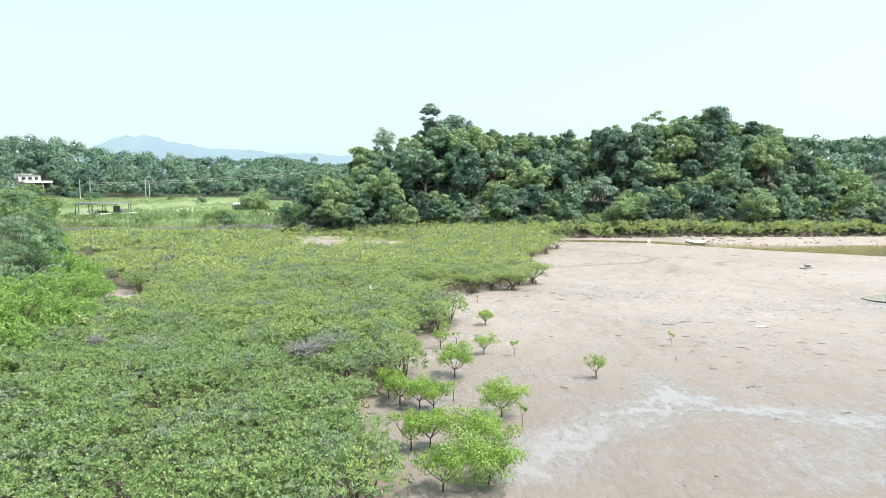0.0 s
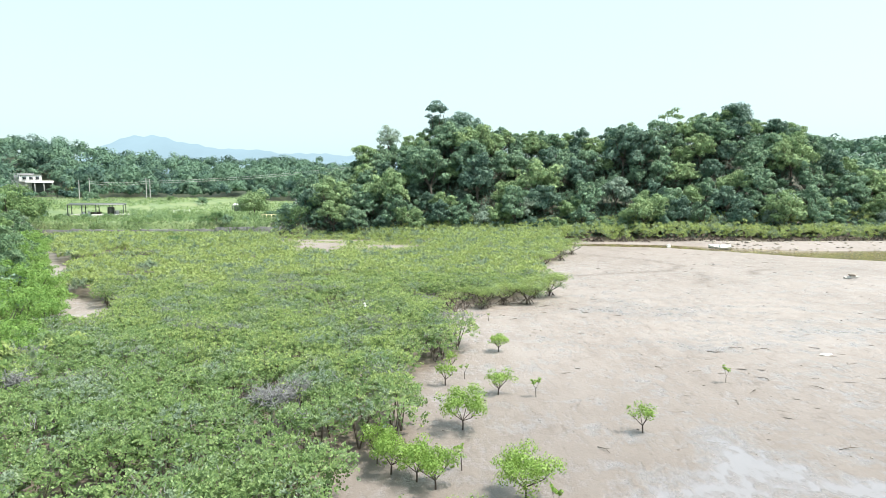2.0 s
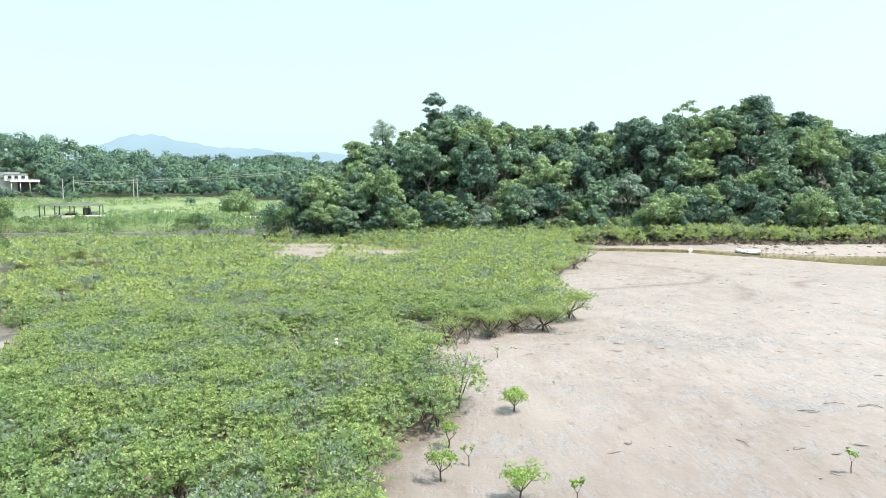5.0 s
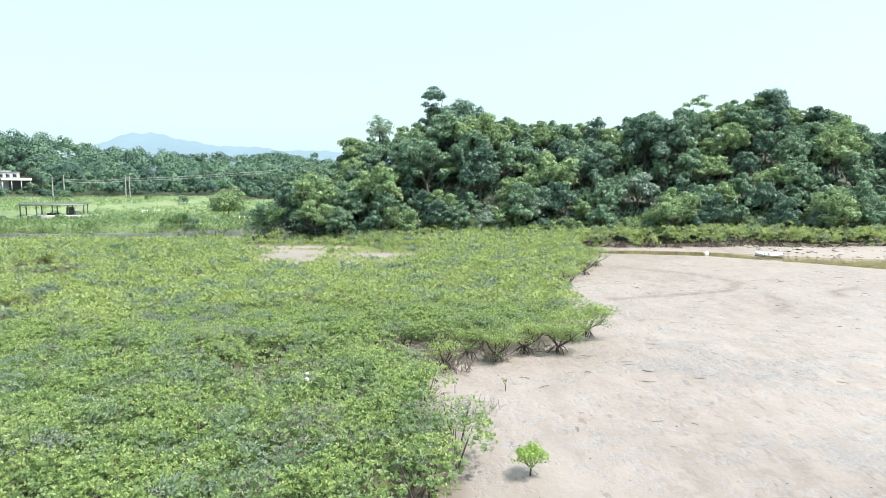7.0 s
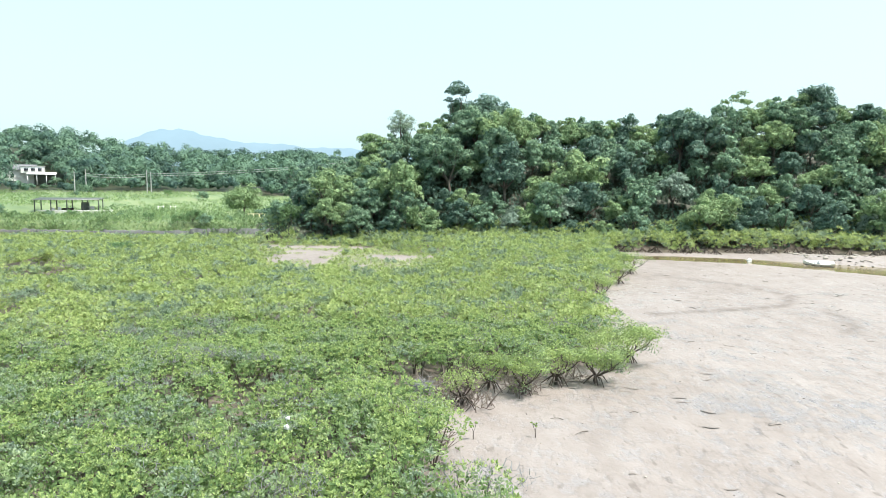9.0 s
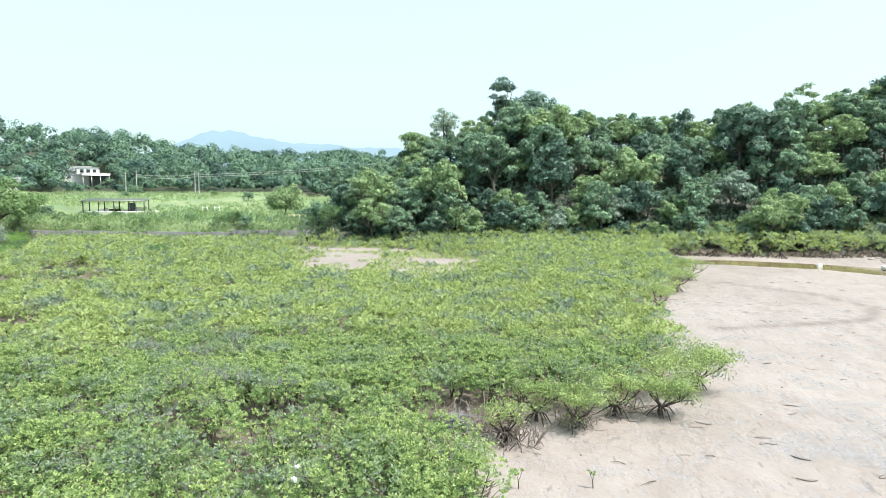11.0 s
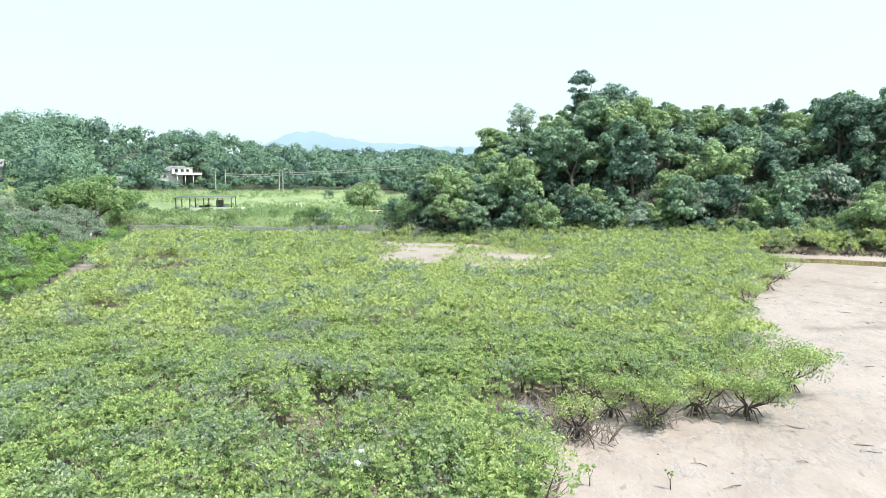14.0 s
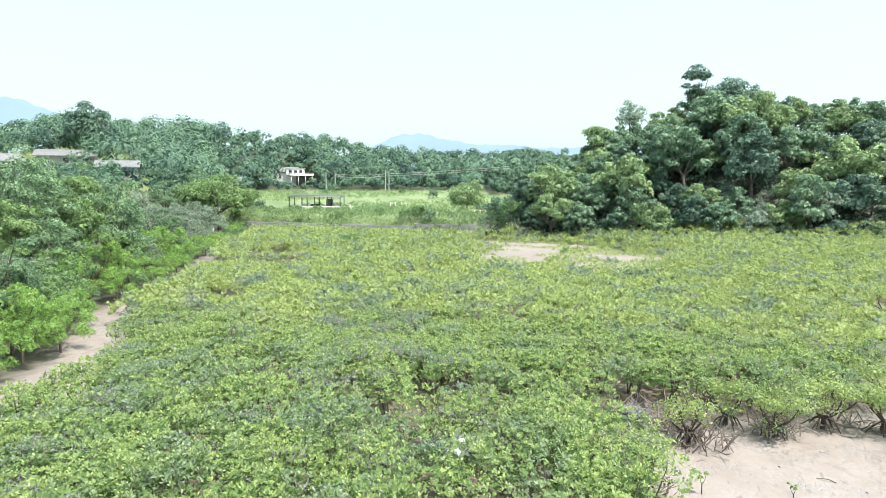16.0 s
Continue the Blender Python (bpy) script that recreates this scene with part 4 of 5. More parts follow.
def build_hill():
    rng = rng_of(31)
    kinds = []
    for k in range(10):
        leaf = hill_leaf[(0, 1, 0, 2, 0, 1, 2, 0, 3, 1)[k]]
        word = {0: "leafy mid-green", 1: "light yellow-green", 2: "dark green", 3: "pale grey-green"}[(0, 1, 0, 2, 0, 1, 2, 0, 3, 1)[k]]
        kinds.append(make_tree("hill_tree", 300 + k, rng.uniform(5.2, 6.6), rng.uniform(2.4, 3.2), 2300, 0.31, leaf, word + " broadleaf tree on the wooded hillside", "tree", "trees on the hillside", 17, 0.2, 0.75, slim=0.85))
    g = 2.95
    X, Y = np.meshgrid(np.arange(-27, 84, g), np.arange(98.5, 120, g))
    X[::2] += g / 2
    X = X.ravel() + rng.uniform(-0.9, 0.9, X.size)
    Y = Y.ravel() + rng.uniform(-0.9, 0.9, Y.size)
    cr = np.interp(X, CREST[:, 0], CREST[:, 1])
    ok = (cr > 0.6) & (X > -22)
    used = set()
    for i, (x, y) in enumerate(zip(X[ok], Y[ok])):
        k = int(rng.integers(0, 10)) if i >= 10 else i
        if i >= 10 and k == 8 and y > 104:
            k = 0
        s = rng.choice([0.62, 0.8, 0.95, 1.1, 1.35] if y < 111 else [0.66, 0.76, 0.88, 1.0]) * rng.uniform(0.9, 1.1) * (0.85 if y < 101 else 1.0)
        if i >= 10 and rng.random() < 0.05:
            continue
        place(kinds[k], k in used, x, y, rng.uniform(0, 360), s)
        used.add(k)
    # low growth that closes the slope, dark-leaved to paint shade between crowns
    n = 34000
    x, y = rng.uniform(-30, 84, n), rng.uniform(96.5, 122, n)
    keep = (np.interp(x, CREST[:, 0], CREST[:, 1]) > 0.3) & (x > -25)
    x, y = x[keep], y[keep]
    P = np.stack([x, y, ground_z(x, y) + rng.uniform(0.05, 2.2, len(x))], -1)
    D = sphere_dirs(len(x), rng, 0)
    s = rng.uniform(0.3, 0.65, len(x))
    tagged(part("undergrowth", leaves(P, D + [0, -0.3, 0], s, s * 0.8, rng), hill_leaf[2]), "tangled green undergrowth below the hillside trees", "undergrowth", kind="stuff")
    # trees that stand above the crest
    t = make_tree("emergent_tree", 351, 9.3, 2.7, 2200, 0.28, hill_leaf[2], "tall dark tree with layered open crown on the hilltop", lobes=13, low=0.66, flat=0.72, open_crown=True)
    place(t, False, -2.4, 116, 20, 1.0)
    t = make_tree("crest_tree", 355, 7.6, 4.0, 4500, 0.32, hill_leaf[2], "broad dark tree on the hilltop", lobes=34, low=0.2)
    place(t, False, 2.2, 115.5, 70, 0.9)
    t = make_tree("slender_tree", 352, 9.8, 2.4, 4200, 0.26, pale_leaf, "slender pale feathery tree above the crest", lobes=30, low=0.5, flat=0.95, open_crown=True)
    place(t, False, -10.5, 118.5, 0, 1.0)
    t = make_tree("flat_tree", 353, 7.5, 2.4, 1100, 0.27, hill_leaf[1], "flat-crowned light green tree on the ridge", lobes=10, low=0.7, flat=0.6, open_crown=True)
    place(t, False, 38.2, 118, 50, 1.1)
    t = make_tree("crest_tree", 356, 6.4, 2.4, 1800, 0.30, hill_leaf[1], "light green rounded tree standing on the ridge", lobes=16, low=0.3)
    place(t, False, 30.6, 117, 10, 1.0)
    t = make_tree("crest_tree", 357, 6.6, 3.4, 2600, 0.30, hill_leaf[2], "broad dark tree on the higher hilltop", lobes=24, low=0.25)
    place(t, False, 48.0, 117, 80, 1.0)
    t = make_tree("round_tree", 354, 7.8, 3.0, 3200, 0.28, hill_leaf[1], "round yellow-green tree at the end of the hill", lobes=14, low=0.35)
    place(t, False, -14.2, 113.5, 50, 1.0)


build_hill()


def far_woods(name, X, Y, H, rng, n, size, leaf, label):
    """Many rounded crowns of leaf clumps, closed down to the ground."""
    k = np.repeat(np.arange(len(X)), n)
    N = len(k)
    m = 6
    lob = sphere_dirs(len(X) * m, rng, -0.3)
    pick = rng.integers(0, m, N)
    base = lob[k * m + pick]
    D = unit(sphere_dirs(N, rng, -0.35) + 0.3 * base)
    R = H * rng.uniform(0.40, 0.56, len(X))
    r = R[k][:, None]
    Z = ground_z(X, Y)
    C = np.stack([X, Y, Z + H * 0.52], -1)
    P = C[k] + base * r * [0.66, 0.66, 0.6] + D * r * 0.44 * [1, 1, 0.8]
    A = unit(np.cross(D, rng.normal(size=(N, 3)))) + 0.1 * D
    s = size * rng.uniform(0.65, 1.35, N)
    q = rng.choice(N, N // 4, replace=False)
    Pi = C[k[q]] + (P[q] - C[k[q]]) * 0.78
    heart = leaves(Pi, A[q], 1.7 * s[q], 1.5 * s[q], rng, 0.1, D[q] + [0, 0, 0.25], 0.3)
    tagged(part(name, join(leaves(P, A, s, s * 0.85, rng, 0.1, D + [0, 0, 0.2], 0.12), heart), leaf), label, "woods", kind="stuff")


def build_far():
    rng = rng_of(41)
    def ring(n, a0, a1, r0, r1):
        a, R = np.radians(rng.uniform(a0, a1, n)), np.sqrt(rng.uniform(r0 ** 2, r1 ** 2, n))
        return -np.sin(a) * R, 24 + np.cos(a) * R
    X, Y = ring(610, 7.5, 44, 222, 340)
    ok = line_dist([(-96, 162), (-152, 240)], X, Y) > 9.5
    X, Y = X[ok], Y[ok]
    far_woods("far_woods", X, Y, rng.uniform(6.0, 13.5, len(X)) * np.where(np.hypot(X, Y - 24) > 300, 0.8, 1), rng, 170, 0.85, far_leaf, "dense green woods on the far ridge")
    X, Y = ring(330, 8, 46, 200, 232)
    ok = (line_dist([(-105, 177), (-146, 238)], X, Y) > 3.5) & (np.hypot(X, Y - 24) > 208)
    X, Y = X[ok], Y[ok]
    far_woods("far_woods", X, Y, rng.uniform(3.0, 6.5, len(X)) * np.where(line_dist([(-105, 177), (-146, 238)], X, Y) < 9, 0.5, 1), rng, 120, 0.7, far_leaf, "bushes along the edge of the far woods")
    X, Y = ring(420, 42, 68, 120, 245)
    ok = np.ones(len(X), bool)
    for hx, hy in ((-108, 119), (-128.5, 123), (-130, 110.5), (-138, 186)):
        ok &= line_dist([(hx * 0.7, 24 + (hy - 24) * 0.7), (hx * 0.98, 24 + (hy - 24) * 0.98)], X, Y) > 5.6
    X, Y = X[ok], Y[ok]
    far_woods("far_woods", X, Y, rng.uniform(7, 11, len(X)), rng, 240, 0.55, far_leaf, "dense green woods above the village")
    X, Y = ring(190, 44, 68, 118, 154)
    far_woods("far_woods", X, Y, rng.uniform(2.4, 4.8, len(X)), rng, 130, 0.42, far_leaf, "low green bushes below the village houses")
    X, Y = rng.uniform(80, 230, 380), rng.uniform(150, 225, 380)
    far_woods("far_woods", X, Y, rng.uniform(6, 9, len(X)), rng, 100, 1.0, far_leaf, "blue-green woods on the hill behind")


build_far()


# ---- left bank ----
def build_left():
    rng = rng_of(51)
    def tree_kind(k, n, size):
        return make_tree("bank_tree", 400 + k, (6.6, 5.2, 6.8)[k], (2.7, 2.5, 2.6)[k], n, size, bank_leaf[(0, 2, 1)[k]],
                         ("leafy green", "grey-green feathery", "light green")[k] + " tree on the bank beside the mangroves", group="trees on the bank", lobes=(15, 24, 18)[k], low=0.18, flat=(0.55, 0.8, 0.65)[k], inner_share=6)
    made = {}
    def stand(k, behind, x, y, turn, scale):
        key = (k, behind)
        new_one = key not in made
        if new_one:
            made[key] = tree_kind(k, (1700, 2000, 1700)[k], 0.31) if behind else tree_kind(k, (6500, 7500, 6000)[k], (0.19, 0.165, 0.19)[k])
        place(made[key], not new_one, x, y, turn, scale)
    silver = make_tree("silver_bush", 405, 3.6, 2.0, 2600, 0.24, bank_leaf[3], "bush with large silvery grey-green leaves on the bank", "shrub", "shrubs on the bank", 18, 0.1, 0.85, slim=0.75)
    shrubs = [make_tree("bank_shrub", 410, 2.5, 1.5, 3000, 0.13, bright_spray, "dense feathery bright green shrub at the edge of the mud", "shrub", "shrubs on the bank", 12, 0.12, 0.75, inner_share=6),
              make_tree("bank_shrub", 411, 2.3, 1.5, 3000, 0.13, bush_leaf, "dense feathery dark green shrub at the edge of the mud", "shrub", "shrubs on the bank", 12, 0.12, 0.75, inner_share=6)]
    used = set()
    L = np.array(SHORE, float)
    seg = np.linalg.norm(np.diff(L, axis=0), axis=1)
    tot = np.concatenate([[0], np.cumsum(seg)])
    for row, (off, gap) in enumerate(((2.0, 2.1), (3.9, 2.4), (6.2, 3.2), (9.6, 4.0), (14, 6.5), (20, 9))):
        s = rng.uniform(0, 1)
        while s < tot[-1]:
            x, y = np.interp(s, tot, L[:, 0]), np.interp(s, tot, L[:, 1])
            o = off + rng.uniform(-0.5, 0.5) - (1.4 if y < 34 and row < 2 else 0) + (1.3 if 54 < y < 66 and row < 2 else 0)
            tx, ty, turn = x - o * 0.92, y + o * 0.38, rng.uniform(0, 360)
            far = sstep((y - 60) / 25)
            if row < 2:
                k = int(rng.random() < (0.2 if y < 62 else 0.6))
                place(shrubs[k], ("s", k) in used, tx, ty, turn, rng.uniform(0.75, 1.05) * (1 - 0.2 * far) * (1.4 if row == 1 and 22 < y < 62 else 0.85))
                used.add(("s", k))
            elif np.hypot(tx + 59, ty - 92) > 7:
                k = int(rng.choice([0, 1, 0] if ty < 44 else [0, 0, 2, 0] if ty < 57 else [1, 1, 1, 0]))
                stand(k, bool(row > 3 or ty > 78 or ty < 24), tx, ty, turn, rng.uniform(0.62, 1.15) * (0.8 if row == 2 else 1.0) * (1 - 0.15 * far) * (1.0 if ty < 44 else (1.36 if row > 2 else 1.15) if ty < 57 else 0.98))
            s += gap * rng.uniform(0.8, 1.25)
    for k, (x, y, sc) in enumerate(((-28.5, 43.4, 0.95), (-31, 45.6, 1.1), (-26.3, 41.2, 0.75), (-22.6, 36.5, 0.8))):
        place(silver, k > 0, x, y, rng.uniform(0, 360), sc)
    for x, y, sc in ((-34.5, 56, 0.6), (-19.5, 31, 0.6), (-38.5, 62, 0.7)):
        stand(1, False, x, y, rng.uniform(0, 360), sc)
    t = make_tree("spreading_tree", 420, 7.2, 5.0, 8000, 0.30, bank_leaf[1], "broad yellow-green tree with dark shade under it beside the field", lobes=42, low=0.3, flat=0.62, trunk_r=0.28, inner_share=4)
    place(t, False, -59.5, 92.0, 0, 1.1)
    stand(0, False, -62.5, 86.0, 40, 1.0)
    stand(0, False, -66.5, 90.0, 140, 0.9)
    t = make_tree("field_tree", 421, 6.0, 3.8, 5200, 0.30, hill_leaf[1], "rounded light green tree in the field by the hut", lobes=34, low=0.1, flat=0.8)
    place(t, False, -32.2, 112, 0, 0.85)
    t = make_tree("dark_tree", 422, 15.0, 5.5, 4200, 0.5, hill_leaf[2], "large dark tree above the village houses", lobes=20, low=0.3, flat=0.8)
    place(t, False, -128, 129, 0, 1.0)
    t = make_tree("tall_tree", 424, 16.5, 2.9, 3000, 0.34, hill_leaf[2], "tall dark tree standing high above the bank", lobes=26, low=0.62, flat=0.9)
    place(t, False, -64.5, 62.5, 0, 1.0)
    t = make_tree("dark_shrub", 423, 1.6, 1.4, 500, 0.22, bush_leaf, "low dark green bush above the mangroves", "shrub", lobes=10, low=0.4, flat=0.6)
    place(t, False, -29.5, 75.2, 0, 1.0, -0.35)
    for k, (x, y, sc) in enumerate(((-137, 231, 0.9), (-160.5, 229, 0.6), (-142, 231, 0.45), (-130, 229, 0.8), (-165, 233, 1.0))):
        t = make_tree("garden_tree", 460 + k, 5.0, 3.4, 1800, 0.5, hill_leaf[k % 2], "rounded green tree in front of the white house", "tree", "trees by the white house", 20, 0.1, 0.8)
        place(t, False, x, y, 0, sc)
    for k, (x, y, sc) in enumerate(((-27, 103.5, 0.6), (-24.5, 102, 0.9), (-66, 178, 1.0), (-72, 172, 0.7), (-100, 184, 1.0), (-56, 104, 0.45), (-47, 106, 0.4), (-40, 100, 0.5), (-90, 165, 0.6), (-33.6, 98.2, 0.75), (-31.9, 98.0, 0.6), (-35.6, 98.4, 0.5), (-23.2, 100.2, 1.1), (-21.6, 98.4, 1.0), (-64, 106, 0.7), (-69.5, 111, 0.9), (-55.5, 104, 0.45), (-52.5, 104.5, 0.5), (-30, 100.4, 0.35), (-57.5, 100, 0.45), (-62, 101, 0.6), (-45, 98.4, 0.3), (-95, 178, 0.9))):
        t = make_tree("field_bush", 430 + k, 2.8, 1.9, 1100, 0.24, bush_leaf if k % 2 else hill_leaf[0], "rounded green bush in the grassy field", "shrub", "bushes in the field", 14, 0.15, 0.8)
        place(t, False, x, y, 0, sc)


build_left()


# ---- fields, wall and sheds ----
def build_field():
    rng = rng_of(61)
    n = 22000
    x, y = rng.uniform(-170, -19, n), 96.9 + 125 * rng.random(n) ** 1.7
    P = np.stack([x, y, ground_z(x, y) + rng.uniform(0.05, 0.3, n) * np.where(y < 103, 1.6, 1.0)], -1)
    A = rng.normal(scale=0.6, size=(n, 3)) + [0, 0, 0.5]
    h = rng.uniform(0.4, 0.95, n)
    tagged(part("grass", leaves(P, A, h, h * 0.6, rng, 0.1, np.array([0, -0.6, 0.6]), 0.5), grass_blade), "tall bright green grass in the field", "grass", kind="stuff")
    # tall tussocks along the wall and through the field
    C = np.stack([rng.uniform(-66, -22, 420), 97.2 + 30 * rng.random(420) ** 2.2], -1)
    C = np.concatenate([C, np.stack([rng.uniform(-120, -24, 260), rng.uniform(104, 190, 260)], -1)])
    C = C[~((np.abs(C[:, 0] + 61) < 7) & (np.abs(C[:, 1] - 113) < 6.5))]
    k = np.repeat(np.arange(len(C)), 46)
    wide = rng.uniform(0.5, 1.5, len(C))[k]
    D = sphere_dirs(len(k), rng, 0)
    tall = rng.uniform(0.35, 1.0, len(C))[k]
    x, y = C[k, 0] + D[:, 0] * wide * 1.3, C[k, 1] + D[:, 1] * wide * 0.6
    P = np.stack([x, y, ground_z(x, y) + D[:, 2] * tall], -1)
    h = rng.uniform(0.25, 0.6, len(k))
    half = k % 2 == 0
    for sel, mat, words in ((half, grass_blade, "tall green grass tussocks in the field"), (~half, weed_leaf, "leafy green weeds along the field wall")):
        tagged(part("tussock", leaves(P[sel], D[sel] + [0, 0, 0.8] + rng.normal(scale=0.3, size=(sel.sum(), 3)), h[sel], h[sel] * 0.5, rng, 0.1, np.array([0, -0.6, 0.6]), 0.5), mat), words, "grass", kind="stuff")
    n = 16000
    x, y = rng.uniform(-28, -1.5, n), rng.uniform(68, 95, n)
    v = np.array([noise.noise((a * 0.3, b * 0.3, 2.0)) for a, b in zip(x, y)])
    ok = inside(PAN, x, y) & (v > -0.3 + 0.55 * (pan_core(x, y) < 1.0))
    P = np.stack([x, y, ground_z(x, y) + 0.13], -1)[ok]
    h = rng.uniform(0.22, 0.48, len(P))
    tagged(part("yellow_grass", leaves(P, rng.normal(scale=0.6, size=P.shape) + [0, 0, 0.5], h, h * 0.7, rng, 0.1, np.array([0, -0.6, 0.6]), 0.5), yellow_blade), "sparse yellow-green salt grass round the bare mud", "grass", kind="stuff")


build_field()


def pole(name, x, y, h, label, arm=True):
    z = float(ground_z(x, y))
    ob = empty(name, pose(x, y, z))
    part("shaft", tube([(0, 0, -0.2), (0, 0, h * 0.5), (0, 0, h)], [0.16, 0.14, 0.11], 8), pole_grey, ob, smooth=True)
    if arm:
        part("crossarm", box(-0.9, -0.06, h - 0.55, 0.9, 0.06, h - 0.40), steel_dark, ob)
    return tagged(ob, label, "utility pole", "utility poles in the field")


def build_shelter(x, y, turn):
    z = float(ground_z(x, y))
    ob = empty("open_shed", pose(x, y, z, 0, 0, turn))
    w, d, h = 8.6, 3.4, 2.0
    V, Q = box(-w / 2 - 0.2, -d / 2 - 0.3, h, w / 2 + 0.2, d / 2 + 0.3, h + 0.12)
    V[:, 2] += (V[:, 1] + d / 2) * 0.05
    part("roof", (V, Q), steel_dark, ob, "thin flat dark metal roof")
    for i in range(5):
        for j in (-1, 1):
            px_ = -w / 2 + w * i / 4
            part("post", box(px_ - 0.07, j * d / 2 - 0.07, 0, px_ + 0.07, j * d / 2 + 0.07, h + 0.05 + 0.1 * (j > 0)), steel_dark, ob)
    part("slab", soft_box(-w / 2 + 0.6, -d / 2 - 1.3, -0.6, w / 2 + 1.5, d / 2, 0.42), pale_concrete, ob, "pale concrete floor slab")
    part("roof_edge", box(-w / 2 - 0.2, -d / 2 - 0.36, h + 0.03, w / 2 + 0.2, -d / 2 - 0.3, h + 0.10), pole_grey, ob, "pale metal roof edge")
    tagged(ob, "open-sided shed with thin flat roof on dark posts in the grass", "shed")


def build_house(x, y, turn, w, d, h, name, label, storeys=2, finish=None):
    z = float(ground_z(x, y))
    ob = empty(name, pose(x, y, z, 0, 0, turn))
    part("wall", soft_box(-w / 2, -d / 2, -2, w / 2, d / 2, h), finish or white_paint, ob)
    bm = bmesh.new()
    o = 0.6
    for p, r, t in (((-w / 2 - o, w / 2 + o), (-d / 2 - o, d / 2 + o), 0.0),):
        top = h + d * 0.26
        pts = [(p[0], r[0], h - 0.05), (p[1], r[0], h - 0.05), (p[1], r[1], h - 0.05), (p[0], r[1], h - 0.05), (p[0], 0, top), (p[1], 0, top),
               (p[0], r[0], h + 0.13), (p[1], r[0], h + 0.13), (p[1], r[1], h + 0.13), (p[0], r[1], h + 0.13), (p[0], 0, top + 0.18), (p[1], 0, top + 0.18)]
        vs = [bm.verts.new(q) for q in pts]
        for f in ((6, 7, 11, 10), (8, 9, 10, 11), (0, 4, 5, 1), (2, 5, 4, 3), (0, 1, 7, 6), (2, 3, 9, 8), (0, 6, 10, 4), (3, 4, 10, 9), (1, 5, 11, 7), (2, 8, 11, 5)):
            bm.faces.new([vs[i] for i in f])
    part("roof", bm, roof_grey, ob, "grey pitched roof")
    bm = bmesh.new()
    for sx in (-w / 2, w / 2):
        bm.faces.new([bm.verts.new((sx, -d / 2, h - 0.06)), bm.verts.new((sx, d / 2, h - 0.06)), bm.verts.new((sx, 0, h + d * 0.22))])
    bmesh.ops.solidify(bm, geom=bm.faces[:], thickness=0.1)
    part("gable", bm, finish or white_paint, ob)
    for s in range(storeys):
        n = max(2, int(w // 3.6))
        for i in range(n):
            cx = -w / 2 + w * (i + 0.5) / n
            zz = h * (s + 0.4) / storeys
            win = part("window", box(cx - 0.5, -d / 2 - 0.05, zz, cx + 0.5, -d / 2 + 0.02, zz + 1.0), dark_glass, ob)
            part("sill", box(cx - 0.65, -d / 2 - 0.14, zz - 0.1, cx + 0.65, -d / 2 + 0.02, zz - 0.01), white_paint, win)
    tagged(ob, label, "house")
    return ob


def build_villa(x, y, turn):
    """A long white house: gabled main block, upper block, lean-to roof over a porch."""
    ob = empty("white_house", pose(x, y, float(ground_z(x, y)) + 0.5, 0, 0, turn))
    part("wall", soft_box(-7.5, -3.2, -2, 2.5, 3.4, 3.6), white_paint, ob)
    bm = bmesh.new()
    for z0, z1, o in ((3.55, 5.5, 0.0),):
        pts = [(-8.0, -3.8, z0), (3.0, -3.8, z0), (3.0, 4.0, z0), (-8.0, 4.0, z0), (-8.0, 0.1, z1), (3.0, 0.1, z1)]
        vs = [bm.verts.new((a, b, c + h)) for h in (0, 0.16) for a, b, c in pts]
        for f in ((6, 7, 11, 10), (8, 9, 10, 11), (0, 4, 5, 1), (2, 5, 4, 3), (0, 1, 7, 6), (2, 3, 9, 8), (0, 6, 10, 4), (3, 4, 10, 9), (1, 5, 11, 7), (2, 8, 11, 5)):
            bm.faces.new([vs[q] for q in f])
    part("roof", bm, roof_grey, ob, "grey pitched roof")
    bm = bmesh.new()
    for sx in (-7.5, 2.5):
        bm.faces.new([bm.verts.new((sx, -3.2, 3.55)), bm.verts.new((sx, 3.4, 3.55)), bm.verts.new((sx, 0.1, 5.2))])
    bmesh.ops.solidify(bm, geom=bm.faces[:], thickness=0.1)
    part("gable", bm, white_paint, ob)
    part("upper_block", soft_box(-1.5, -4.6, 2.6, 5.4, 1.2, 4.9), white_paint, ob, "white upper storey block")
    part("parapet", soft_box(-1.7, -4.8, 4.9, 5.6, 1.4, 5.1), weathered, ob, "grey flat roof slab")
    V, Q = box(0.4, -7.6, 2.1, 9.2, -4.6, 2.35)
    V[:, 2] += (V[:, 1] + 7.6) * 0.22
    part("porch_roof", (V, Q), white_paint, ob, "white sloping porch roof")
    # dark block whose colour stands in for shade under the porch roof
    part("porch_shade_block", soft_box(2.4, -4.3, -2, 8.6, 1.0, 2.2), steel_dark, ob, "dark block coloured as the porch's shade")
    for px_ in (0.7, 3.4, 6.2, 8.9):
        part("porch_post", box(px_ - 0.12, -7.4, -1.5, px_ + 0.12, -7.15, 2.2), white_paint, ob)
    for cx, zz, yy, w in ((-6.2, 1.2, -3.2, 1.0), (-4.0, 1.2, -3.2, 1.0), (0.2, 3.4, -4.6, 1.1), (2.2, 3.4, -4.6, 1.1), (4.2, 3.4, -4.6, 1.1)):
        win = part("window", box(cx - w / 2, yy - 0.06, zz, cx + w / 2, yy + 0.02, zz + 1.0), dark_glass, ob)
        part("sill", box(cx - w / 2 - 0.1, yy - 0.16, zz - 0.12, cx + w / 2 + 0.1, yy + 0.02, zz - 0.01), weathered, win)
    tagged(ob, "long white house with grey pitched roof and porch among trees", "house")


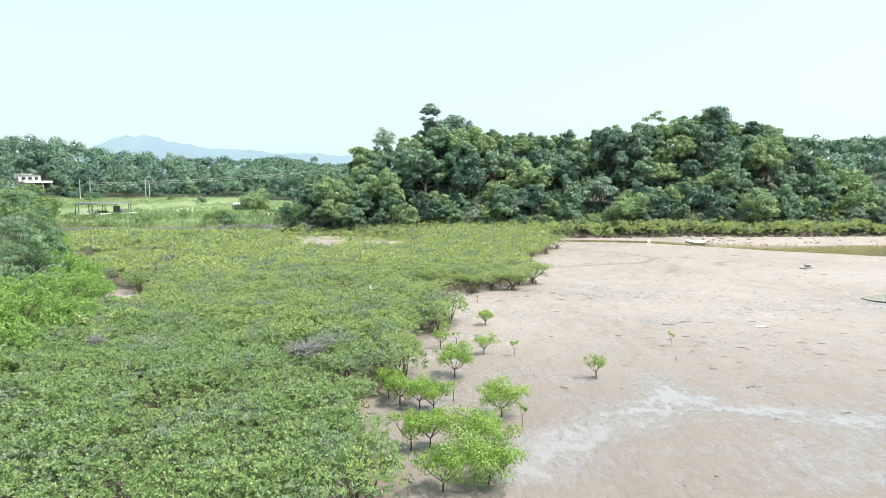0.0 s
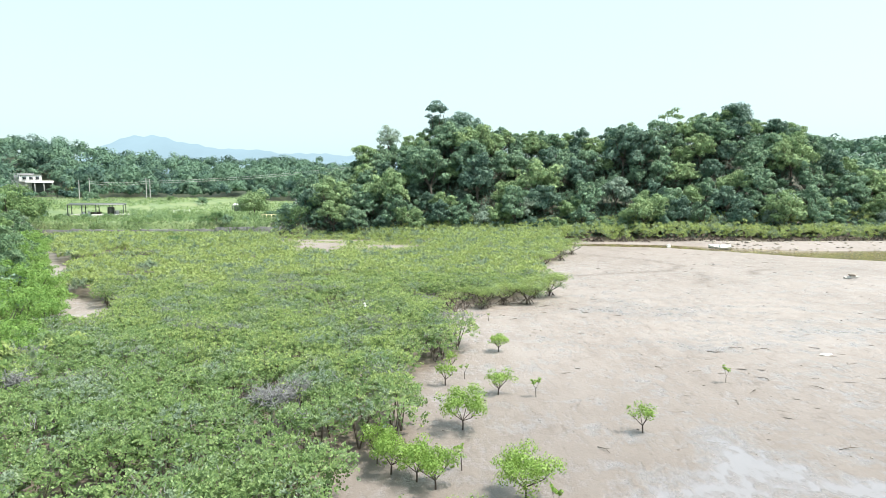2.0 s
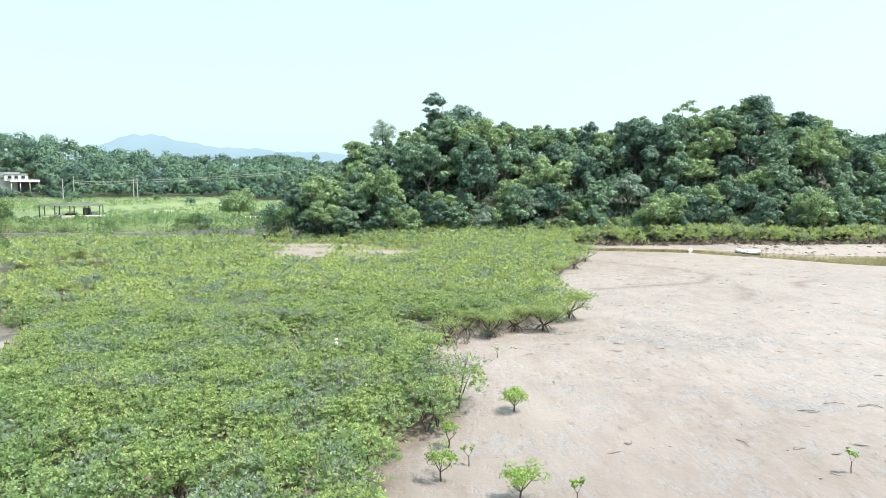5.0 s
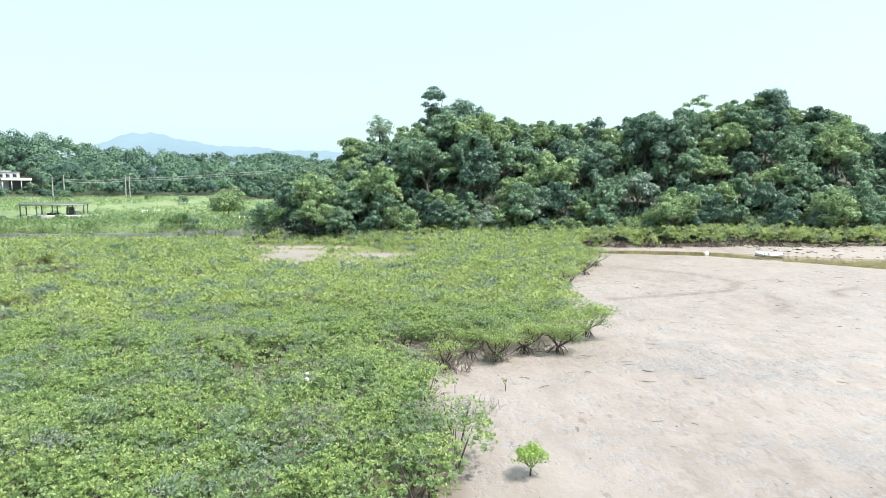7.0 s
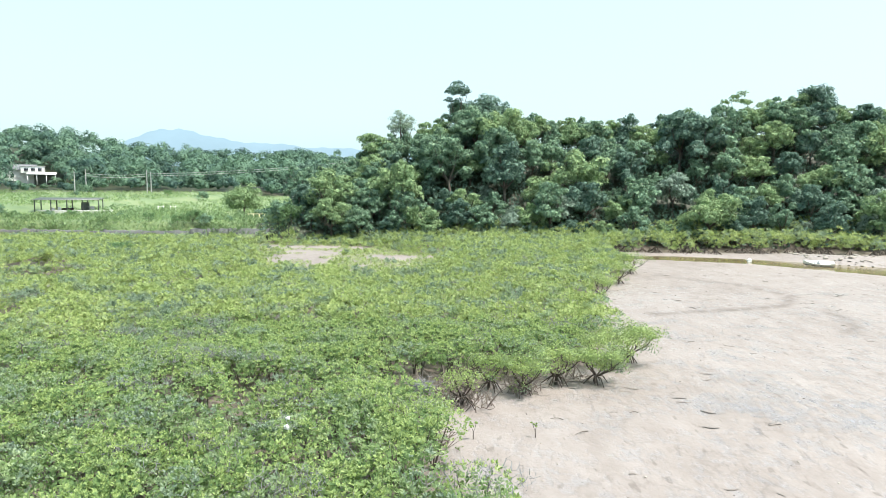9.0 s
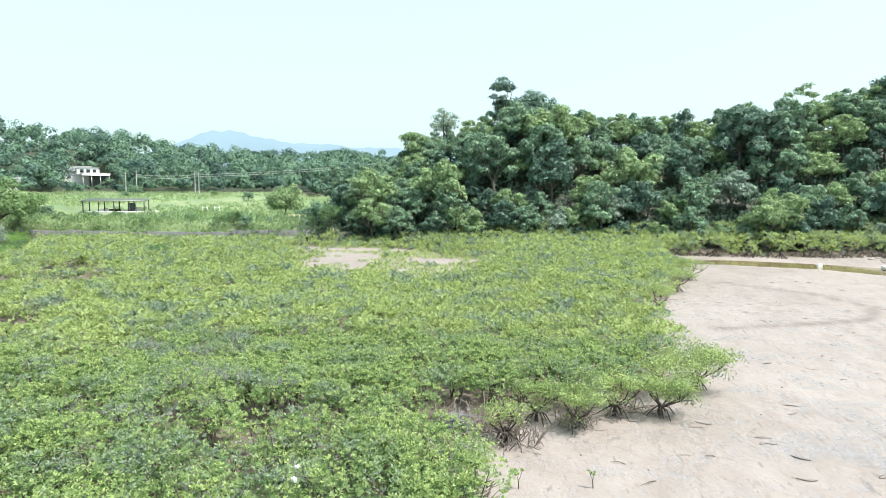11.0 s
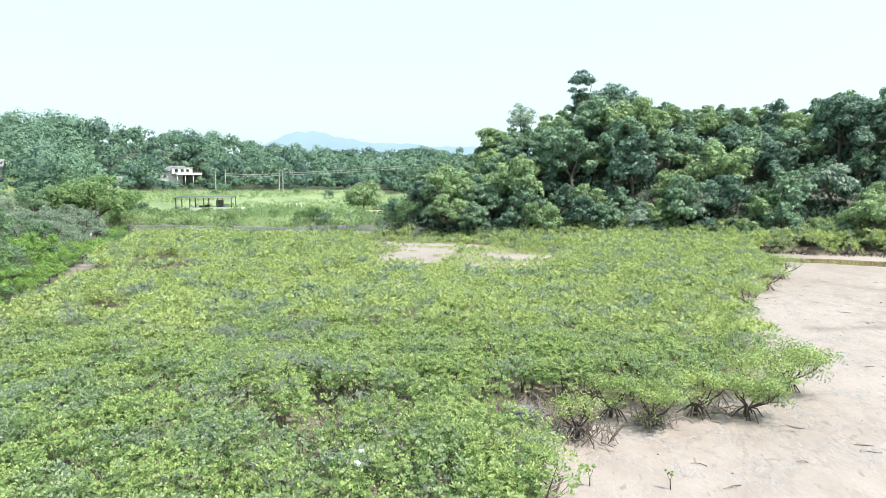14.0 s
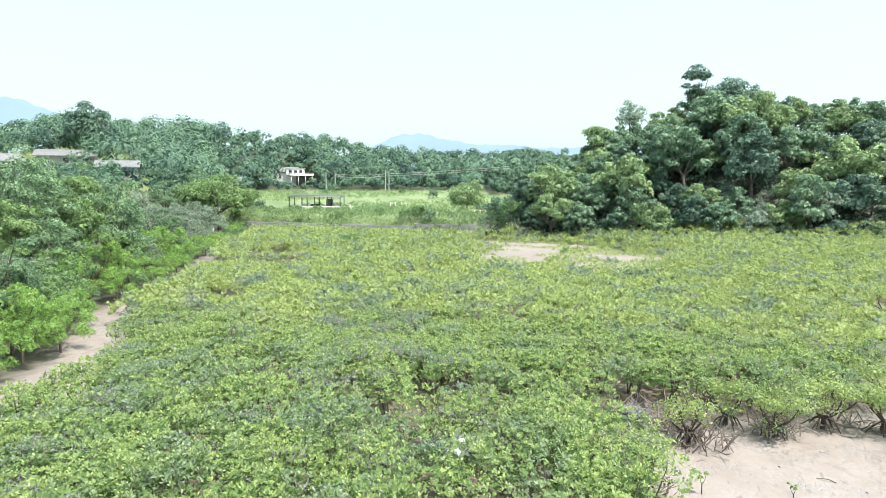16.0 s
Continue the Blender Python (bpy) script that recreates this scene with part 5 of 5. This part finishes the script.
def wire(x0, y0, z0, x1, y1, z1, sag):
    k = np.linspace(0, 1, 14)
    P = np.stack([x0 + (x1 - x0) * k, y0 + (y1 - y0) * k, z0 + (z1 - z0) * k - sag * 4 * k * (1 - k)], -1)
    tagged(part("power_line", tube(P, 0.045, 4), pole_grey), "thin grey overhead power line between poles", "cable", "overhead lines")


def rough_wall(length, height, seed):
    """A wall with a crumbled top."""
    rng = rng_of(seed)
    n = int(length / 0.3)
    xs = np.linspace(0, length, n + 1)
    dz = np.convolve(rng.normal(scale=0.10, size=n + 5), np.ones(5) / 5, "valid") + rng.normal(scale=0.03, size=n + 1)
    rows = [[(x, -0.28 - 0.02 * rng.random(), -0.6), (x, -0.25 + 0.05 * rng.random(), height + d), (x, 0.25, height + d + 0.03), (x, 0.28, -0.6)] for x, d in zip(xs, dz)]
    V = np.array(rows).reshape(-1, 3)
    Q = [(4 * i + j, 4 * i + 4 + j, 4 * i + 5 + j, 4 * i + 1 + j) for i in range(n) for j in range(3)] + [(0, 1, 2, 3), (4 * n + 3, 4 * n + 2, 4 * n + 1, 4 * n)]
    return V, np.array(Q)


def build_wall():
    pts = [(-60, 96.2), (-52, 96.6), (-44, 97.0), (-33.5, 97.3), (-29, 97.5), (-23.5, 97.6)]
    for k, ((x0, y0), (x1, y1)) in enumerate(zip(pts[:-1], pts[1:])):
        L = math.hypot(x1 - x0, y1 - y0)
        h = (0.75, 0.7, 0.8, 1.1, 1.2)[k]
        ob = part("wall_field", rough_wall(L - 0.01, h + 0.35, 80 + k), old_concrete)
        ob.matrix_basis = pose(x0, y0, 0, 0, 0, math.degrees(math.atan2(y1 - y0, x1 - x0)))
        tagged(ob, "low weathered grey concrete wall along the field", "wall", kind="structure")


def build_boat(x, y, turn):
    ob = empty("rowing_boat", pose(x, y, -0.04, -14, -2, turn))
    n, L, W, H = 13, 2.5, 0.55, 0.30
    rows_o, rows_i = [], []
    for i in range(n):
        u = i / (n - 1)
        w = W * max(0.06, math.sin(math.pi * min(1, 0.16 + u * 0.86)) ** 0.6)
        sheer = H + 0.14 * (2 * u - 1) ** 2
        for rows, dw, dz in ((rows_o, 0.0, 0.0), (rows_i, -0.035, 0.04)):
            ww = max(0.02, w + dw)
            rows.append([(L * (u - 0.5), s * ww * f, dz + sheer * g - (0 if dz == 0 or g < 1 else dz)) for s, f, g in ((-1, 1, 1), (-1, 0.86, 0.45), (-1, 0.45, 0.06), (1, 0.45, 0.06), (1, 0.86, 0.45), (1, 1, 1))])
    def skin(rows):
        V = np.array(rows).reshape(-1, 3)
        return V, np.array([(i * 6 + j, i * 6 + j + 1, i * 6 + j + 7, i * 6 + j + 6) for i in range(n - 1) for j in range(5)])
    rim = [[rows_o[i][j], rows_i[i][j]] for j in (0, 5) for i in range(n)]
    V = np.array(rim).reshape(-1, 3)
    Q = np.array([(b + 2 * i, b + 2 * i + 1, b + 2 * i + 3, b + 2 * i + 2) for b in (0, 2 * n) for i in range(n - 1)])
    part("hull", join(skin(rows_o), skin(rows_i), (V, Q)), white_paint, ob, "scuffed white hull")
    for u in (-0.1, 0.3):
        part("thwart", box(u - 0.1, -W * 0.86, 0.26, u + 0.1, W * 0.86, 0.29), pole_grey, ob, "worn grey seat board")
    low = [[(p[0], p[1] * 1.02, p[2]) for p in (r[0], r[1], r[2], r[3], r[4], r[5])] for r in rows_o]
    side = [[tuple(0.35 * a + 0.65 * b for a, b in zip(r[1], r[2])), r[2], r[3], tuple(0.35 * a + 0.65 * b for a, b in zip(r[4], r[3]))] for r in low]
    V = np.array(side).reshape(-1, 3)
    part("bottom_paint", (V + [0, 0, -0.004], np.array([(i * 4 + j, i * 4 + j + 1, i * 4 + j + 5, i * 4 + j + 4) for i in range(n - 1) for j in range(3)])), steel_dark, ob, "dark painted lower hull")
    deck = [[(p[0], p[1] * 0.9, p[2] - 0.05) for p in (r[0], r[5])] for r in rows_o]
    for name_, k0, k1 in (("foredeck", 0, 5), ("afterdeck", 8, 12)):
        V = np.array(deck[k0:k1 + 1]).reshape(-1, 3)
        part(name_, (V, np.array([(2 * i, 2 * i + 1, 2 * i + 3, 2 * i + 2) for i in range(k1 - k0)])), white_paint, ob)
    part("keel", box(-0.95, -0.03, -0.03, 1.1, 0.03, 0.03), dark_bark, ob)
    tagged(ob, "small white rowing boat lying at the channel's edge", "boat")


def rock_mesh(seed, flat=0.5):
    rng = rng_of(seed)
    bm = bmesh.new()
    bmesh.ops.create_icosphere(bm, subdivisions=2, radius=0.5)
    off = rng.uniform(0, 50)
    for v in bm.verts:
        k = 1 + 0.5 * noise.noise(v.co * 1.8 + Vector((off, 0, 0)))
        v.co = Vector((v.co.x * k * 1.3, v.co.y * k, v.co.z * k * flat))
    return bm


def build_rocks():
    rng = rng_of(71)
    firsts = [part("rock", rock_mesh(700 + k, rng.uniform(0.3, 0.6)), rock_mat) for k in range(6)]
    for k in range(210):
        x = 33 + 40 * rng.random() ** 1.7
        y0 = np.interp(x, [33, 38, 45, 55, 70, 90], [84, 81.5, 79.5, 80, 80, 77])
        y = y0 + 8 * rng.random() ** 1.6
        sc = rng.uniform(0.12, 0.36) * rng.choice([1, 1, 1, 1.6])
        m = pose(x, y, float(ground_z(x, y)) + 0.06 * sc, rng.uniform(-12, 12), rng.uniform(-12, 12), rng.uniform(0, 360))
        ob = firsts[k] if k < 6 else copy_thing(firsts[k % 6], m)
        ob.matrix_basis = m @ Matrix.Diagonal((sc, sc, sc, 1))
        tagged(ob, "pale weathered flat boulder on the rocky shore", "rock", "rocks on the shore")


def dead_bush(x, y, r, z, seed, n=70):
    rng = rng_of(seed)
    g = []
    for k in range(n):
        a, el = rng.uniform(0, 6.283), rng.uniform(0.15, 1.3)
        d = np.array([math.cos(a) * math.cos(el), math.sin(a) * math.cos(el), math.sin(el) * 0.6])
        q = d * r * rng.uniform(0.6, 1.1)
        m = q * 0.5 + rng.normal(scale=0.06, size=3)
        g.append(tube([(0, 0, 0), m, q], [0.022, 0.015, 0.006], 4))
        for j in range(2):
            e = m + (q - m) * rng.uniform(0.2, 0.8)
            g.append(tube([e, e + rng.normal(scale=0.1, size=3), e + rng.normal(scale=0.17, size=3) + d * 0.15], [0.01, 0.007, 0.003], 3))
    ob = part("dead_bush", join(tube([(0, 0, -z), (0.05, 0.02, -z / 2), (0, 0, 0.05)], [0.05, 0.04, 0.03], 6), *g), twig_grey)
    ob.location = (x, y, z)
    tagged(ob, "bleached grey leafless dead shrub in the mangroves", "dead shrub", "dead shrubs")


def plastic_bag(x, y, z, s, seed, label):
    rng = rng_of(seed)
    bm = bmesh.new()
    bmesh.ops.create_icosphere(bm, subdivisions=3, radius=s)
    o = rng.uniform(0, 40)
    for v in bm.verts:
        k = 1 + 0.7 * noise.noise(v.co / s * 1.6 + Vector((o, 0, 0))) + 0.25 * noise.noise(v.co / s * 5 + Vector((0, o, 0)))
        v.co = Vector((v.co.x * k, v.co.y * k * 0.7, v.co.z * k * 0.8))
    ob = part("plastic_litter", bm, white_paint)
    ob.location = (x, y, z)
    tagged(ob, label, "litter")


def build_litter():
    plastic_bag(-4.0, 35.6, 1.40, 0.065, 1, "crumpled white plastic bag caught in the mangroves")
    plastic_bag(-4.1, 36.1, 1.42, 0.055, 2, "crumpled white plastic scrap caught in the mangroves")
    plastic_bag(26.9, 84.7, 0.0, 0.24, 3, "white foam float lying in the shallow channel")
    plastic_bag(33.4, 82.4, -0.15, 0.16, 4, "white foam scrap in the shallow channel")
    bm = rock_mesh(91, 0.12)
    ob = part("foam_board", bm, white_paint)
    ob.matrix_basis = pose(15.9, 32.0, float(ground_z(15.9, 32)) + 0.03, 0, 0, 20) @ Matrix.Diagonal((0.45, 0.3, 0.5, 1))
    tagged(ob, "flat pale foam board lying on the mud", "litter")
    ob = empty("stranded_log", pose(31.3, 55.5, float(ground_z(31.3, 55.5)) + 0.1, 0, 0, 8))
    part("log", tube([(-0.6, 0, 0), (0, 0.05, 0.03), (0.6, 0, 0.06)], [0.08, 0.10, 0.07], 8), pale_concrete, ob, smooth=True)
    part("stone", rock_mesh(92, 0.5), rock_mat, ob).matrix_basis = pose(0.1, 0, 0.2) @ Matrix.Diagonal((0.55, 0.4, 0.5, 1))
    tagged(ob, "pale stranded log with a dark stone on the mud", "driftwood")
    # shells, crumbs of mud and twigs
    rng = rng_of(77)
    V, Q = [], []
    P = np.stack([rng.uniform(-1, 34, 900), rng.uniform(13, 72, 900)], -1)
    ok = ~inside(MANGROVE, P[:, 0], P[:, 1])
    geos = []
    for x, y in P[ok]:
        s_, a = rng.uniform(0.007, 0.016) * rng.choice([1, 1, 1, 1.8]), rng.uniform(0, 6.28)
        z = float(ground_z(x, y))
        c, d = math.cos(a) * s_, math.sin(a) * s_
        v, q = box(-1, -1, -0.4, 1, 1, 1)
        v = np.stack([x + v[:, 0] * c * 1.6 - v[:, 1] * d * (1 - 0.3 * (v[:, 2] > 0)), y + v[:, 0] * d * 1.6 + v[:, 1] * c * (1 - 0.3 * (v[:, 2] > 0)), z + 0.6 * s_ * v[:, 2]], -1)
        geos.append((v, q))
    tagged(part("pebble", join(*geos[::2]), rock_mat), "small pale shells and stones scattered on the mud", "pebbles", kind="stuff")
    tagged(part("mud_crumb", join(*geos[1::2]), dark_bark), "dark crumbs and leaf litter scattered on the mud", "litter", kind="stuff")
    # flat clods and drag marks of wet mud
    clods = []
    for k in range(260):
        x, y = rng.uniform(2, 32), 24 + 52 * rng.random()
        if inside(MANGROVE, np.array([x]), np.array([y]))[0] or noise.noise((x * 0.12, y * 0.12, 6.0)) < -0.12:
            continue
        L, W, a = rng.uniform(0.08, 0.26), rng.uniform(0.04, 0.085), rng.normal(scale=0.35)
        u = np.linspace(-1, 1, 5)
        bend = rng.uniform(-0.08, 0.08)
        px_, py_ = x + L * u * math.cos(a), y + L * u * math.sin(a) + bend * u * u
        V, Q = tube(np.stack([px_, py_, ground_z(px_, py_) + 0.012], -1), W * np.array([0.25, 0.8, 1, 0.7, 0.2]), 6)
        zc = np.repeat(ground_z(px_, py_) + 0.012, 6)
        V[:, 2] = zc + (V[:, 2] - zc) * 0.16
        clods.append((V, Q))
    tagged(part("mud_clod", join(*clods), wet_mud), "flat dark clods and drag marks of wet mud", "mud", kind="stuff")
    # mangrove shoots and dead sticks lying on the mud
    for k in range(16):
        x, y, a, l = rng.uniform(1, 16), rng.uniform(15, 42), rng.uniform(0, 6.28), rng.uniform(0.25, 0.7)
        if inside(MANGROVE, np.array([x]), np.array([y]))[0]:
            continue
        z = float(ground_z(x, y))
        dx, dy = math.cos(a) * l, math.sin(a) * l
        ob = part("stick", join(tube([(0, 0, 0.01), (dx * 0.5 + 0.03, dy * 0.5, 0.05), (dx, dy, 0.015)], [0.013, 0.011, 0.006], 4), tube([(dx * 0.5, dy * 0.5, 0.04), (dx * 0.7 - dy * 0.2, dy * 0.7 + dx * 0.2, 0.08)], [0.008, 0.004], 4)), bark)
        ob.location = (x, y, z)
        tagged(ob, "thin brown dead stick lying on the mud", "stick", "sticks on the mud")


def build_hut(x, y, turn):
    ob = empty("small_hut", pose(x, y, float(ground_z(x, y)), 0, 0, turn))
    V, Q = box(-1.7, -1.5, 1.5, 1.7, 1.5, 1.58)
    V[:, 2] += 0.12 * V[:, 1]
    part("roof", (V, Q), white_paint, ob, "white sheet roof")
    for sx in (-1.7, 1.7):
        for sy in (-1.3, 1.3):
            part("post", box(sx - 0.06, sy - 0.06, -0.1, sx + 0.06, sy + 0.06, 1.5 + 0.12 * sy), steel_dark, ob)
    part("back_wall", box(-1.6, 1.24, 0.0, 1.6, 1.29, 1.4), concrete, ob)
    tagged(ob, "small open hut with white sheet roof in the field", "hut")


def build_railing(x, y, turn):
    ob = empty("railing", pose(x, y, float(ground_z(x, y)), 0, 0, turn))
    for k in range(4):
        part("post", box(-1.0 + k * 0.66 - 0.05, -0.05, -0.2, -1.0 + k * 0.66 + 0.05, 0.05, 0.95), yellow_paint, ob)
    part("rail", box(-1.1, -0.04, 0.9, 1.1, 0.04, 0.98), yellow_paint, ob)
    part("rail", box(-1.1, -0.03, 0.45, 1.1, 0.03, 0.51), white_paint, ob)
    tagged(ob, "pale yellow and white railing by the wall", "railing")


def build_frame(x, y, turn):
    ob = empty("tubular_fence", pose(x, y, float(ground_z(x, y)), 0, 0, turn))
    for k in (-1.4, -0.6, 0.5, 1.3):
        part("post", box(k - 0.05, -0.05, -0.1, k + 0.05, 0.05, 1.0), white_paint, ob)
    for a, b, z in ((-1.4, -0.6, 0.85), (0.5, 1.3, 0.85)):
        part("rail", box(a, -0.02, z, b, 0.02, z + 0.04), white_paint, ob)
    tagged(ob, "white tubular frame fence in the grassy field", "fence")


def build_shed_goods():
    """Drum, crates and boards stored under the open shed."""
    base = pose(-61.8, 118.5, float(ground_z(-61.8, 118.5)) + 0.42, 0, 0, 20)
    drum = empty("storage_drum", base @ pose(2.1, 0.3, 0))
    part("drum_body", tube([(0, 0, 0), (0, 0, 0.1), (0, 0, 0.55), (0, 0, 1.1)], [0.55, 0.6, 0.6, 0.56], 14), steel_dark, drum, smooth=True)
    part("lid", tube([(0, 0, 1.1), (0, 0, 1.18), (0, 0, 1.2)], [0.58, 0.5, 0.02], 14), dark_bark, drum)
    tagged(drum, "dark round storage drum under the shed roof", "drum")
    for k, (x, y, w, h, mat, words) in enumerate(((-2.2, -0.6, 0.5, 0.4, white_paint, "small white crate on the shed floor"), (-1.3, -0.4, 0.4, 0.5, white_paint, "small white crate on the shed floor"), (0.1, -0.2, 0.9, 0.35, dark_bark, "low dark stack of boards on the shed floor"), (3.1, -0.5, 0.6, 0.6, weathered, "grey box on the shed floor"), (-0.7, 0.6, 1.2, 0.3, dark_bark, "low dark stack of boards on the shed floor"))):
        ob = empty("crate" if k in (0, 1, 3) else "board_stack", base @ pose(x, y, 0, 0, 0, 13 * k))
        if k in (0, 1, 3):
            part("box_body", soft_box(-w / 2, -w / 2, 0, w / 2, w / 2, h - 0.05), mat, ob)
            part("lid", soft_box(-w / 2 - 0.03, -w / 2 - 0.03, h - 0.05, w / 2 + 0.03, w / 2 + 0.03, h), mat, ob)
        else:
            for q in range(4):
                part("board", box(-w / 2 + 0.04 * q, -0.2, h * q / 4, w / 2 + 0.03 * q, 0.2, h * (q + 0.85) / 4), mat, ob)
        tagged(ob, words, "storage", "goods under the shed")


def build_marker(x, y):
    ob = empty("marker_post", pose(x, y, float(ground_z(x, y)), 0, 3, 12))
    part("shaft", soft_box(-0.16, -0.12, -0.1, 0.16, 0.12, 0.85), white_paint, ob)
    part("cap", soft_box(-0.2, -0.16, 0.85, 0.2, 0.16, 0.95), pale_concrete, ob)
    tagged(ob, "short white marker post in the shade of the broad tree", "post")


build_wall()
build_boat(32.0, 82.0, 160)
build_rocks()
dead_bush(-4.85, 22.2, 0.75, 1.15, 5, 110)
dead_bush(-4.3, 23.0, 0.5, 1.15, 6)
dead_bush(-1.3, 40.4, 0.6, 0.75, 7)
dead_bush(-3.3, 38.9, 0.5, 0.85, 8)
dead_bush(-13.0, 24.0, 0.55, 1.05, 9)
build_litter()
build_hut(-44.6, 144, 10)
build_marker(-57.6, 88.6)
build_railing(-26.9, 101.5, 10)
build_frame(-49.6, 125, 15)
build_shelter(-61.8, 118.5, 20)
build_shed_goods()
pole("utility_pole", -26.0, 115, 3.9, "pale concrete utility pole beside the wooded hill", False)
pole("utility_pole", -103.9, 192, 6.4, "grey utility pole with crossarm standing in the field")
pole("utility_pole", -91.2, 200, 6.4, "grey utility pole with crossarm standing in the field")
build_villa(-156, 243, 30)
build_house(-108, 119, 42, 7, 5, 2.7, "grey_house", "small grey village house with a flat dark doorway among the trees", 1, weathered)
build_house(-128.5, 124, 44, 11, 5, 2.4, "long_house", "long low village house with grey roof among the trees", 1, weathered)
build_house(-130, 110.5, 75, 6, 6, 3.2, "gable_house", "white gabled village house among the trees", 2)
build_house(-138, 186, 40, 6, 5, 3.0, "small_house", "small white house half hidden by trees", 1)
wire(-103.9, 192, 9.0, -91.2, 200, 9.1, 0.4)
wire(-103.9, 192, 8.4, -91.2, 200, 8.5, 0.5)
wire(-91.2, 200, 9.1, -24, 224, 15.5, 1.0)
wire(-91.2, 200, 8.5, -24, 224, 14.9, 1.0)
pole("utility_pole", -105.8, 190, 5.8, "grey utility pole with crossarm standing in the field")
pole("utility_pole", -90.3, 200.5, 6.0, "slim grey utility pole standing beside another one")
